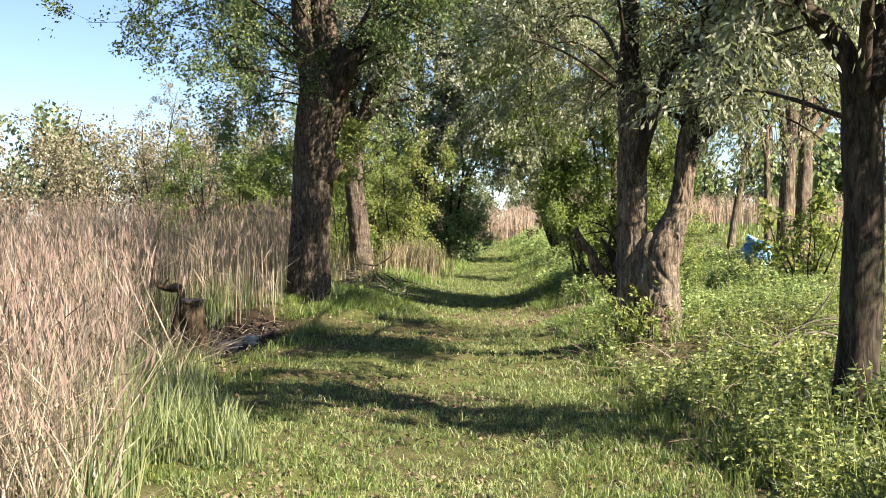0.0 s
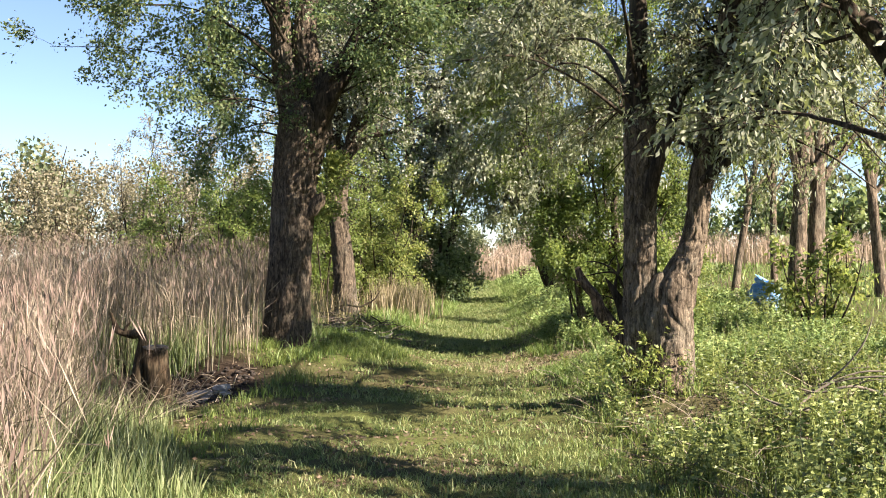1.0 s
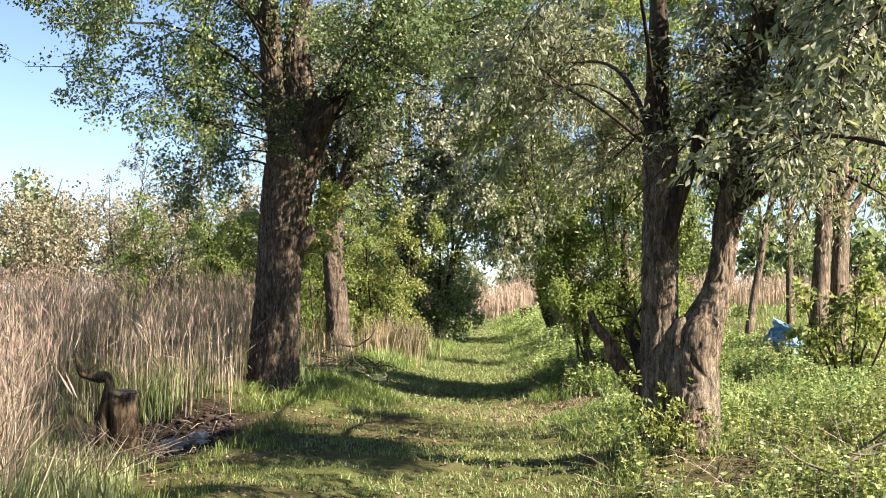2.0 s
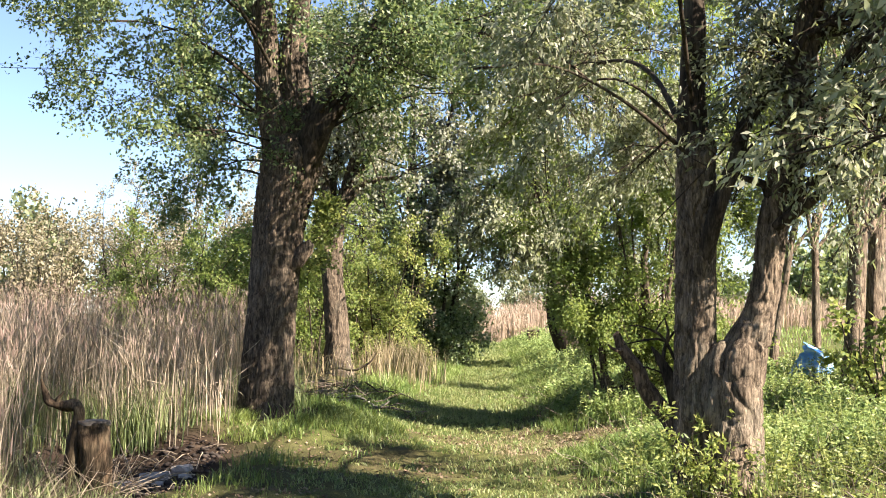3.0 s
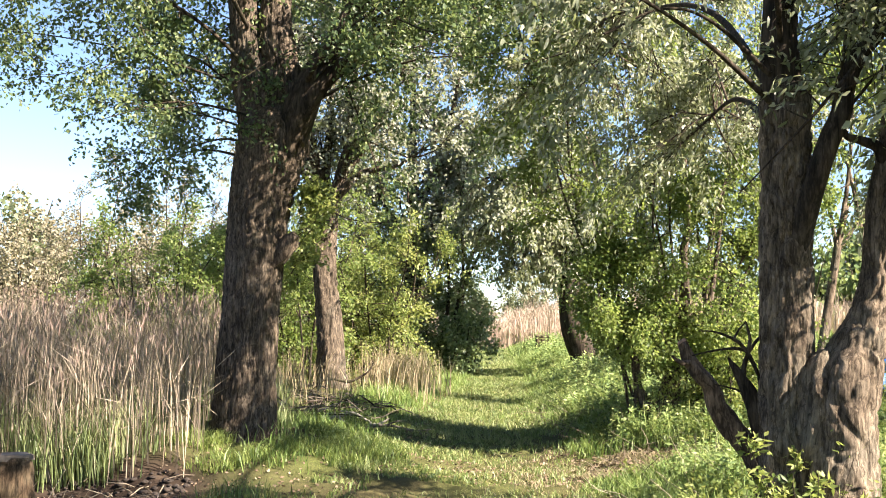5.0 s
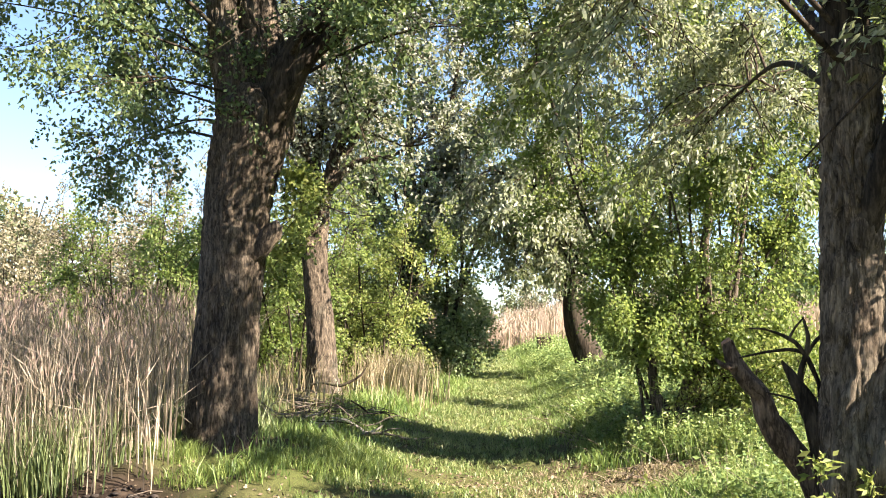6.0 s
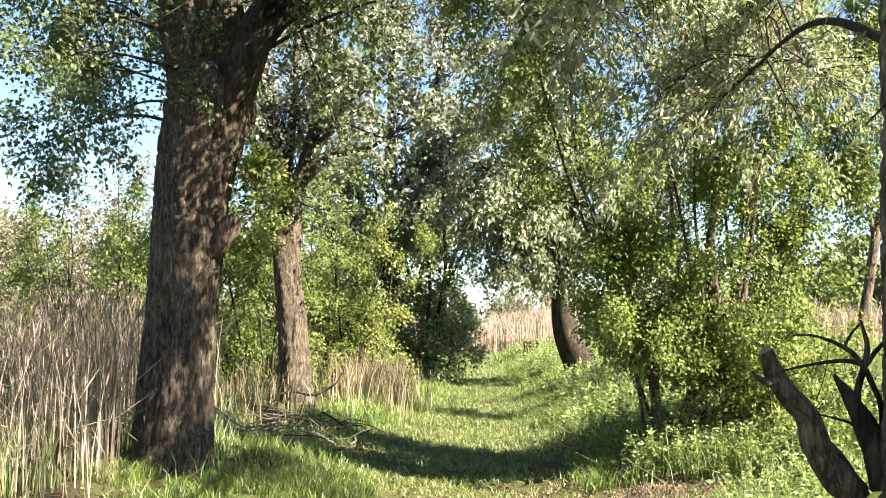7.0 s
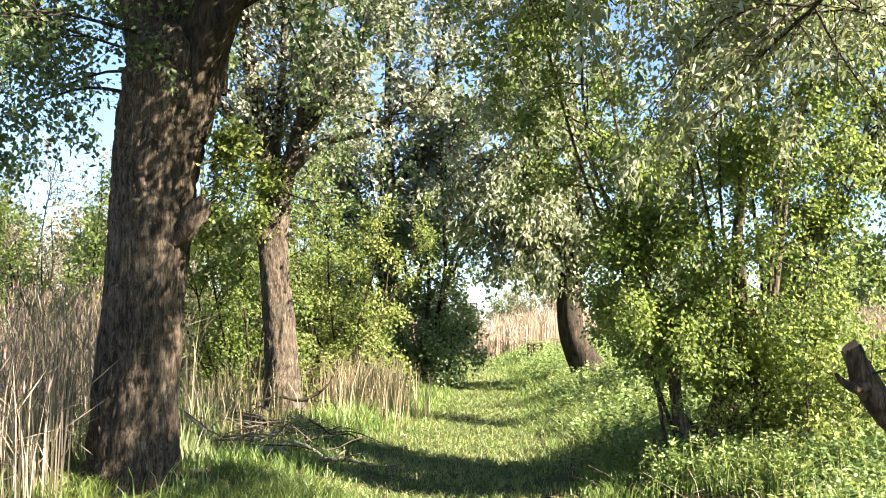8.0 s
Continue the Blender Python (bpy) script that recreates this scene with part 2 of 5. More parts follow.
def ridges(rng, a, run, across, along):
    """Relief between -1 and 1 round a trunk: flat plates parted by narrow cracks, so many in the round, each about so many metres long."""
    rows = int(run[-1] / along) + 3
    grid = rng.random((rows, across))
    u = a / (2 * np.pi) * across + 0.9 * np.sin(run[:, None] * 5.0) + 0.5 * np.sin(run[:, None] * 13.0 + 2 * a)
    v = np.broadcast_to(run[:, None] / along, u.shape)
    i, j = np.floor(v).astype(int), np.floor(u).astype(int)
    fv, fu = v - i, u - j
    fv, fu = fv * fv * (3 - 2 * fv), fu * fu * (3 - 2 * fu)
    g = lambda p, q: grid[p % rows, q % across]
    n = (g(i, j) * (1 - fu) + g(i, j + 1) * fu) * (1 - fv) + (g(i + 1, j) * (1 - fu) + g(i + 1, j + 1) * fu) * fv
    return np.minimum(1.0, 5.2 * np.abs(n - 0.5)) * 2 - 1


def tube(line, sides, lumps=0.0, rng=None, cap=False, furrow=0.0, across=0):
    """Corners and quads of a tube along a line of (x, y, z, radius); lumps: uneven girth; furrow: depth of bark relief."""
    line = np.asarray(line)
    n = len(line)
    d = np.gradient(line[:, :3], axis=0)
    d /= np.linalg.norm(d, axis=1)[:, None] + 1e-9
    ref = np.array([0.31, 0.95, 0.05]) if abs(d[0, 2]) > 0.6 else np.array([0.1, 0.05, 1.0])
    u = np.cross(d, ref)
    u /= np.linalg.norm(u, axis=1)[:, None] + 1e-9
    v = np.cross(d, u)
    a = np.linspace(0, 2 * np.pi, sides, endpoint=False)
    r = np.repeat(line[:, 3:4], sides, 1)
    if lumps:
        ph = rng.uniform(0, 6.28, 6)
        z = np.linspace(0, 1, n)[:, None]
        r = r * (1 + lumps * (np.sin(3 * a + ph[0] + 4 * z) + 0.7 * np.sin(5 * a + ph[1] - 7 * z + 2 * np.sin(9 * z)) + 0.6 * np.sin(2 * a + 17 * z + ph[2]) + 0.35 * np.sin(9 * a + ph[3] + 11 * z)))
    if furrow:
        run = np.r_[0, np.cumsum(np.linalg.norm(np.diff(line[:, :3], axis=0), axis=1))]
        aa = np.broadcast_to(a, (n, sides))
        r = r + furrow * (ridges(rng, aa, run, across, 0.17) + 0.6 * ridges(rng, aa, run, across * 2, 0.08))
    co = line[:, None, :3] + r[:, :, None] * (u[:, None] * np.cos(a)[None, :, None] + v[:, None] * np.sin(a)[None, :, None])
    i, j = np.meshgrid(np.arange(n - 1), np.arange(sides), indexing="ij")
    k = (j + 1) % sides
    quads = np.stack([i * sides + j, i * sides + k, (i + 1) * sides + k, (i + 1) * sides + j], -1).reshape(-1, 4)
    co = co.reshape(-1, 3)
    if cap:
        c = len(co)
        co = np.vstack([co, line[-1:, :3]])
        e = (n - 1) * sides
        quads = np.vstack([quads, [[e + s, e + s + 1, e + (s + 2) % sides, c] for s in range(0, sides, 2)]])
    return co, quads


def joined(pieces):
    vs, fs, n = [], [], 0
    for v, f in pieces:
        vs.append(v)
        fs.append(np.asarray(f) + n)
        n += len(v)
    return np.vstack(vs), np.vstack(fs)


def unit(a):
    return a / (np.linalg.norm(a, axis=-1, keepdims=True) + 1e-9)


def leaves(at, way, length, width, rng, fold=0.25, droop=0.0, fine=False, face=0.9):
    """Folded leaf blades, two triangles each, at the places given, pointing roughly the ways given, their faces turned towards the light."""
    n = len(at)
    way = unit(way + np.array([0, 0, -droop]))
    side = unit(np.cross(way, unit(rng.normal(size=(n, 3)) * 0.75 + np.array(SUN_DIR) * face)))
    up = np.cross(side, way)
    ln = (length * rng.uniform(0.6, 1.3, n))[:, None]
    wd = (width * rng.uniform(0.7, 1.25, n))[:, None]
    if fine:
        a, c = at + way * ln * 0.28, at + way * ln * 0.68 - up * ln * 0.05
        v = np.stack([at, a + side * wd * 0.9 + up * wd * fold, c + side * wd * 0.75 + up * wd * fold * 0.6, at + way * ln - up * ln * 0.14, c - side * wd * 0.75 + up * wd * fold * 0.6, a - side * wd * 0.9 + up * wd * fold], 1).reshape(-1, 3)
        b = np.arange(n)[:, None] * 6
        return v, np.concatenate([b + [0, 1, 5], b + [1, 2, 4], b + [1, 4, 5], b + [2, 3, 4]], 1).reshape(-1, 3)
    mid = at + way * ln * 0.45
    v = np.stack([at, mid + side * wd + up * wd * fold, at + way * ln, mid - side * wd + up * wd * fold], 1).reshape(-1, 3)
    b = np.arange(n)[:, None] * 4
    f = np.concatenate([b + [0, 1, 2], b + [0, 2, 3]], 1).reshape(-1, 3)
    return v, f


def blades(at, height, width, lean, rng):
    """Grass blades or reed leaves: bent tapering ribbons of triangles."""
    n = len(at)
    a = rng.uniform(0, 2 * np.pi, n)
    side = np.stack([np.cos(a), np.sin(a), np.zeros(n)], 1)
    b = rng.uniform(0, 2 * np.pi, n)
    bend = np.stack([np.cos(b), np.sin(b), np.zeros(n)], 1) * (lean * rng.uniform(0.2, 1.2, n))[:, None]
    h = np.broadcast_to(height, (n,))[:, None]
    w = np.broadcast_to(width, (n,))[:, None] * 0.5
    up = np.array([0, 0, 1.0])
    m = at + up * h * 0.55 + bend * h * 0.3
    t = at + up * h * (1 - 0.25 * (np.broadcast_to(lean, (n,))[:, None] * 0.8)) + bend * h
    v = np.stack([at - side * w, at + side * w, m - side * w * 0.8, m + side * w * 0.8, t], 1).reshape(-1, 3)
    k = np.arange(n)[:, None] * 5
    f = np.concatenate([k + [0, 1, 3], k + [0, 3, 2], k + [2, 3, 4]], 1).reshape(-1, 3)
    return v, f


# ---- lie of the land ----
def path_x(y):
    return np.interp(y, [0, 12, 20, 24, 28, 32, 44, 60], [0.1, 0.0, 0.25, 0.5, 0.9, 1.3, 1.7, 1.2])


def path_half(y):
    return np.interp(y, [0, 8, 16, 22, 28, 34, 44, 60], [1.7, 1.7, 1.5, 1.15, 0.75, 0.6, 0.5, 0.4])


def bump_at(x, y, cx, cy, rx, ry):
    return np.exp(-(((x - cx) / rx) ** 2 + ((y - cy) / ry) ** 2))


def land(x, y):
    x, y = np.asarray(x, float), np.asarray(y, float)
    z = np.interp(y, [-40, 10, 17, 21, 27, 32, 44, 60, 90, 400], [0, -0.03, 0.08, 0.12, 0.27, 0.42, 0.86, 0.95, 0.8, 0.8])
    off = x - path_x(y)
    near = np.clip((70 - np.hypot(x, y - 15)) / 30, 0, 1)
    z = z + near * np.clip((off - 1.3) * 0.11, 0, 0.34) * np.clip((y - 6) / 8, 0.3, 1)
    z = z + near * 0.24 * np.clip((off - 0.6) / 2.2, 0, 1) * np.clip((y - 19.2) / 1.8, 0, 1)
    left = np.clip((-off - 2.0) / 1.6, 0, 1)
    z = z - near * left * (0.22 + np.clip((y - 20) / 20, 0, 1) * 0.35)
    z = z + 0.30 * bump_at(x, y, -1.75, 19.6, 1.1, 1.9) + 0.34 * bump_at(x, y, -1.9, 26.5, 1.2, 4.0) - 0.16 * bump_at(x, y, -3.8, 16.9, 1.7, 1.3) + near * 0.27 * np.clip((-off - 2.3) / 0.7, 0, 1) * np.clip((y - 18.15) / 0.45, 0, 1) * np.clip((32 - y) / 9, 0, 1) + 0.18 * bump_at(x, y, 2.4, 13.9, 0.9, 1.0)
    z = z - near * 0.05 * np.exp(-(off / 0.8) ** 2)
    z = z + near * (0.03 * np.sin(1.7 * x + 0.6 * y) * np.sin(0.9 * y - 0.4 * x) + 0.015 * np.sin(4.1 * x - 1.3) * np.sin(3.3 * y))
    z = z + near * 0.018 * np.sin(7.0 * y + 1.6 * np.sin(1.3 * x + 0.4 * y)) * bump_at(x, y, 0.3, 18.0, 2.4, 4.0)
    lump = np.sin(9.1 * x + 2.3 * np.sin(1.7 * y)) * np.sin(11.3 * y + 1.9 * np.sin(2.3 * x)) + 0.7 * np.sin(15.7 * x - 6.1 * y + 1.0) * np.sin(5.3 * y + 8.7 * x)
    z = z + near * 0.014 * lump
    return z


def hollow(x, y):
    """The dug-out hollow at the edge of the reeds."""
    return np.exp(-(((x + 3.85) / 1.65) ** 4 + ((y - 16.95) / 1.4) ** 4))


def bare_soil(x, y):
    """Where feet, roots and shade keep the soil open."""
    return 1.2 * bump_at(x, y, 2.0, 19.0, 1.1, 1.0) + 1.3 * hollow(x, y) + 0.8 * bump_at(x, y, 3.4, 9.6, 1.6, 0.7) + 0.85 * bump_at(x, y, -1.5, 17.5, 0.8, 0.6) + 0.75 * bump_at(x, y, 2.35, 12.7, 0.75, 0.9)


# ---- ground: one sheet, fine near the walk, out to the horizon ----
def build_ground():
    def axis(lo, hi, step):
        inner = np.arange(lo, hi + step / 2, step)
        outer = np.array([1.5, 4, 9, 18, 35, 70, 150, 400, 1200, 3000]) * 1.0
        return np.concatenate([lo - outer[::-1], inner, hi + outer])
    xs, ys = axis(-6, 6, 0.09), axis(5, 38, 0.11)
    gx, gy = np.meshgrid(xs, ys)
    rng = np.random.default_rng(5)
    gz = land(gx, gy) + (rng.normal(size=gx.shape) * 0.008) * ((gx > -6) & (gx < 6) & (gy > 5) & (gy < 38))
    v = np.stack([gx, gy, gz], -1).reshape(-1, 3)
    nx, ny = len(xs), len(ys)
    i, j = np.meshgrid(np.arange(ny - 1), np.arange(nx - 1), indexing="ij")
    f = np.stack([i * nx + j, i * nx + j + 1, (i + 1) * nx + j + 1, (i + 1) * nx + j], -1).reshape(-1, 4)
    g = link("ground", v, f, M_GROUND, smooth=True)
    soil = g.data.attributes.new("soil", "FLOAT", "POINT")
    wet = 1.6 * hollow(v[:, 0], v[:, 1]) + 0.9 * bump_at(v[:, 0], v[:, 1], -3.6, 18.3, 1.3, 0.6) + 0.12 * bare_soil(v[:, 0], v[:, 1])
    soil.data.foreach_set("value", np.clip(wet, 0, 1).astype(np.float32))
    tagged(g, "uneven earth with thin turf, bare patches and a trodden path", "ground", kind="structure")


build_ground()


# ---- how trees and bushes grow ----
def sprout(rng, lines, count, length, thick, start=0.3, spread=0.9, lift=0.2, droop=0.2, steps=5, bias=(0, 0, 0), end=1.0):
    """Side shoots from lines (k, steps, 4): positions along them, leaving outward, drooping at the tip."""
    k, s = lines.shape[:2]
    span = np.linalg.norm(np.diff(lines[:, :, :3], axis=1), axis=2).sum(1)
    pick = rng.choice(k, count, p=span / span.sum())
    t = start + (end - start) * rng.random(count) ** 0.85
    u = t * (s - 1)
    i = np.minimum(u.astype(int), s - 2)
    w = (u - i)[:, None]
    p = lines[pick, i] * (1 - w) + lines[pick, i + 1] * w
    d = unit(lines[pick, i + 1, :3] - lines[pick, i, :3])
    out = unit(d * (1 - 0.5 * spread) + rng.normal(size=(count, 3)) * spread * 0.75 + np.array([0, 0, lift]) + np.array(bias))
    ln = (length * rng.uniform(0.45, 1.25, count) * (1.15 - 0.55 * t))[:, None]
    q = np.linspace(0, 1, steps)
    res = np.zeros((count, steps, 4))
    wig = rng.normal(size=(count, 3)) * 0.18
    for n, a in enumerate(q):
        res[:, n, :3] = p[:, :3] + out * ln * a + wig * ln * a * (1 - a) * 2 + np.array([0, 0, -droop]) * ln * a * a
        res[:, n, 3] = np.minimum(thick, p[:, 3] * 0.75) * (1 - 0.8 * a)
    return res


def tubes(lines, sides=4):
    """Many thin tubes at once, from lines (k, steps, 4)."""
    k, s = lines.shape[:2]
    d = unit(np.gradient(lines[:, :, :3], axis=1))
    u = unit(np.cross(d, np.array([0.37, 0.21, 0.9])))
    v = np.cross(d, u)
    a = np.linspace(0, 2 * np.pi, sides, endpoint=False)
    co = lines[:, :, None, :3] + lines[:, :, None, 3:4] * (u[:, :, None] * np.cos(a)[None, None, :, None] + v[:, :, None] * np.sin(a)[None, None, :, None])
    b, i, j = np.meshgrid(np.arange(k), np.arange(s - 1), np.arange(sides), indexing="ij")
    o = b * s * sides + i * sides
    n = (j + 1) % sides
    return co.reshape(-1, 3), np.stack([o + j, o + n, o + sides + n, o + sides + j], -1).reshape(-1, 4)


def on_lines(rng, lines, count, start=0.15, jitter=0.03, clump=2.2):
    k, s = lines.shape[:2]
    weight = rng.random(k) ** clump + 0.03
    pick = rng.choice(k, count, p=weight / weight.sum())
    u = (start + (1 - start) * rng.random(count)) * (s - 1)
    i = np.minimum(u.astype(int), s - 2)
    w = (u - i)[:, None]
    p = lines[pick, i, :3] * (1 - w) + lines[pick, i + 1, :3] * w
    d = unit(lines[pick, i + 1, :3] - lines[pick, i, :3])
    return p + rng.normal(size=(count, 3)) * jitter, d


def resample(line, steps=9):
    line = np.asarray(line)
    d = np.r_[0, np.cumsum(np.linalg.norm(np.diff(line[:, :3], axis=0), axis=1))]
    q = np.linspace(0, d[-1], steps)
    return np.stack([np.interp(q, d, line[:, c]) for c in range(4)], 1)


def crown(rng, par, lines, spec, leaf, twig_mat):
    """Boughs, twigs and leaves on the lines; spec: counts, lengths and leaf size."""
    boughs = sprout(rng, lines, spec["boughs"], spec["bough_len"], spec.get("bough_r", 0.025), spec.get("start", 0.3), spec.get("spread", 0.9), spec.get("lift", 0.2), spec.get("droop", 0.2), 6, spec.get("bias", (0, 0, 0)))
    twigs = sprout(rng, boughs, spec["twigs"], spec["twig_len"], 0.007, 0.15, 0.8, spec.get("lift", 0.2) * 0.5, spec.get("twig_droop", spec.get("droop", 0.2)), 4)
    low = spec.get("floor", -9)
    if low > -9:
        twigs = twigs[twigs[:, -1, 2] > low]
        boughs = boughs[boughs[:, -1, 2] > low]
    if "keep" in spec:
        twigs = twigs[spec["keep"](*twigs[:, -1, :3].T)]
        boughs = boughs[spec["keep"](*boughs[:, -1, :3].T)]
    link("bough", *tubes(boughs, 5), twig_mat, par, smooth=True)["kind"] = "stuff"
    link("twig", *tubes(twigs, 3), twig_mat, par)["kind"] = "stuff"
    at, way = on_lines(rng, twigs, spec["leaves"], 0.1, spec.get("jitter", 0.05), spec.get("clump", 2.2))
    way = unit(way * 0.6 + rng.normal(size=way.shape) * 0.6)
    fol = link("foliage", *leaves(at, way, spec["leaf"], spec["leaf_w"], rng, face=0.75, droop=spec.get("leaf_droop", 0.3), fine=spec.get("fine", False)), leaf, par, spec.get("leaf_label", ""))
    fol["kind"] = "stuff"
    return twigs


def tree(name, seed, label, trunk, limbs, bark, leaf, spec, sides=18, lumps=0.04, group="", limb_sides=9, twig_mat=None, category="tree", furrow=0.0, across=0, thin_bark=None):
    """trunk: list of (x, y, z, radius) from the ground up; limbs: such lists; thick limbs take the trunk's bark relief."""
    rng = np.random.default_rng(seed)
    base = trunk[0]
    par = thing(name, (base[0], base[1], float(land(base[0], base[1]))), label, category, group)
    line = smoothed(trunk, 24 if furrow else 7)
    low = np.array([base[0], base[1], base[2] - 0.25, base[3] * 1.1])
    link("trunk", *tube(np.vstack([low, line]), sides, lumps, rng, True, furrow, across), bark, par, smooth=True)
    lines = [resample(line)]
    for l in limbs:
        stout = furrow > 0 and l[0][3] > 0.15
        sm = smoothed(l, 14 if stout else 5)
        link("limb", *tube(sm, sides if stout else limb_sides, lumps * 0.8, rng, False, furrow * 0.8 if stout else 0.0, int(across * 0.7)), bark if stout else thin_bark or bark, par, smooth=True)
        lines.append(resample(sm))
    use = np.array(lines[1:] if len(lines) > 1 else lines)
    crown(rng, par, use, spec, leaf, twig_mat or M_TWIG)
    return par


def stems_from(rng, base, count, height, reach, r, lean=(0, 0), ring=0.3, squash=1.0):
    """Stems that fan out of one stool."""
    out = []
    for i in range(count):
        a = 2 * math.pi * (i + rng.uniform(-0.3, 0.3)) / count
        h = height * rng.uniform(0.75, 1.1)
        d = reach * rng.uniform(0.3, 1.0)
        x, y = base[0] + ring * math.cos(a), base[1] + ring * math.sin(a) * squash
        z = float(land(x, y)) - 0.15
        ex, ey = math.cos(a) * d + lean[0], math.sin(a) * d * squash + lean[1]
        out.append([(x, y, z, r), (x + ex * 0.12 + rng.normal() * 0.02 * h, y + ey * 0.12 + rng.normal() * 0.015 * h, z + h * 0.2, r * 0.85), (x + ex * 0.32 + rng.normal() * 0.03 * h, y + ey * 0.32 + rng.normal() * 0.02 * h, z + h * 0.42, r * 0.7), (x + ex * 0.65 + rng.normal() * 0.03 * h, y + ey * 0.65 + rng.normal() * 0.02 * h, z + h * 0.72, r * 0.5), (x + ex, y + ey, z + h, r * 0.2)])
    return out


def bush(name, seed, label, base, count, height, reach, r, leaf, spec, bark=None, group="", lean=(0, 0), ring=0.3, category="bush", part="stem", squash=1.0):
    rng = np.random.default_rng(seed)
    par = thing(name, (base[0], base[1], float(land(*base))), label, category, group)
    lines = []
    for l in stems_from(rng, base, count, height, reach, r, lean, ring, squash):
        sm = smoothed(l, 4)
        link(part, *tube(sm, 7, 0.05, rng), bark or M_DARK_SHADED_BARK, par, smooth=True)
        lines.append(resample(sm))
    crown(rng, par, np.array(lines), spec, leaf, M_TWIG)
    return par


# ---- the big oak beside the path ----
def oak_room(x, y, z):
    """Where the oak's leafy twigs grow: a loose spray on the reed side, open over the path, none under the crown's skirt."""
    path_side = (x < -1.9) | (y > 19.9) | (np.sin(4.3 * x + 2.1 * y) * np.sin(3.7 * z - 2.9 * y) > np.where((z > 4.15) & (y < 19.6) & (x > -1.2), -0.6, 0.3))
    over_path = (x < -1.4) | (z > 4.9) | (np.sin(4.9 * x + 1.1 * y) * np.sin(4.1 * z + 1.9 * y) > np.where(y < 19.3, -0.4, 0.2))
    gaps = np.sin(3.1 * x + 1.7 * z + 0.5) * np.sin(2.6 * z - 1.3 * x) > np.clip((-3.0 - x) * 0.5, 0, 0.5) - np.where(z > 4.4, 0.9, 0.62)
    skirt = ((x > -3.2) | (z > 3.7) | (np.sin(5.3 * x + 2.9 * z) > 0.3)) & ((x > -4.3) | (z > 4.3))
    return path_side & over_path & gaps & skirt


OAK_SPEC = dict(clump=0.8, boughs=270, bough_len=1.7, bough_r=0.013, start=0.3, spread=0.95, lift=0.0, droop=0.2, twigs=3600, twig_len=0.6, leaves=76000, leaf=0.058, leaf_w=0.0185, jitter=0.06, leaf_droop=0.2, floor=2.8, keep=oak_room)
OAK_LEADERS = [
    [(-2.02, 19.68, 3.4, 0.24), (-2.1, 19.68, 3.95, 0.215), (-2.19, 19.7, 4.31, 0.19), (-2.24, 19.7, 4.6, 0.17), (-2.3, 19.7, 5.3, 0.15), (-2.42, 19.7, 6.4, 0.105), (-2.7, 19.7, 8.4, 0.04)],
    [(-1.8, 19.78, 3.5, 0.25), (-1.78, 19.75, 3.96, 0.235), (-1.84, 19.72, 4.46, 0.2), (-1.92, 19.7, 4.97, 0.168), (-1.9, 19.75, 5.4, 0.15), (-1.8, 19.8, 6.4, 0.11), (-1.5, 20.0, 8.6, 0.04)],
    [(-1.9, 19.66, 2.9, 0.15), (-1.82, 19.64, 3.4, 0.21), (-1.72, 19.6, 3.75, 0.215), (-1.58, 19.52, 4.07, 0.19), (-1.43, 19.5, 4.43, 0.145), (-1.23, 19.5, 4.74, 0.125), (-1.02, 19.5, 5.12, 0.115), (-0.74, 19.5, 5.6, 0.11), (-0.4, 19.5, 6.25, 0.085), (0.1, 19.4, 7.6, 0.03)],
    [(-1.85, 19.6, 3.3, 0.12), (-1.68, 19.5, 3.75, 0.13), (-1.5, 19.42, 4.05, 0.115), (-1.28, 19.4, 4.34, 0.092), (-1.0, 19.4, 4.56, 0.088), (-0.66, 19.4, 4.87, 0.076), (-0.31, 19.4, 5.17, 0.054), (0.11, 19.4, 5.3, 0.036), (0.8, 19.3, 5.36, 0.015)],
]
OAK_LIMBS = [
    [(-2.05, 19.6, 4.3, 0.028), (-2.7, 19.3, 4.9, 0.020), (-3.6, 19.0, 5.3, 0.013), (-4.9, 18.8, 5.25, 0.006)],
    [(-2.0, 19.8, 4.0, 0.024), (-2.6, 20.3, 4.5, 0.017), (-3.2, 20.9, 4.9, 0.010), (-4.0, 21.4, 4.9, 0.005)],
    [(-2.1, 19.7, 5.1, 0.028), (-3.0, 19.3, 5.9, 0.020), (-4.0, 19.0, 6.3, 0.013), (-5.2, 18.6, 6.2, 0.006)],
    [(-1.9, 19.9, 4.7, 0.039), (-2.2, 21.0, 5.3, 0.026), (-2.4, 22.2, 5.6, 0.008)],
    [(-2.05, 19.7, 3.75, 0.014), (-2.7, 19.7, 3.95, 0.010), (-3.2, 19.7, 4.1, 0.008), (-3.8, 19.6, 4.05, 0.004)],
    [(-2.05, 19.8, 3.6, 0.017), (-2.6, 20.2, 3.75, 0.012), (-3.3, 20.6, 3.6, 0.005)],
]
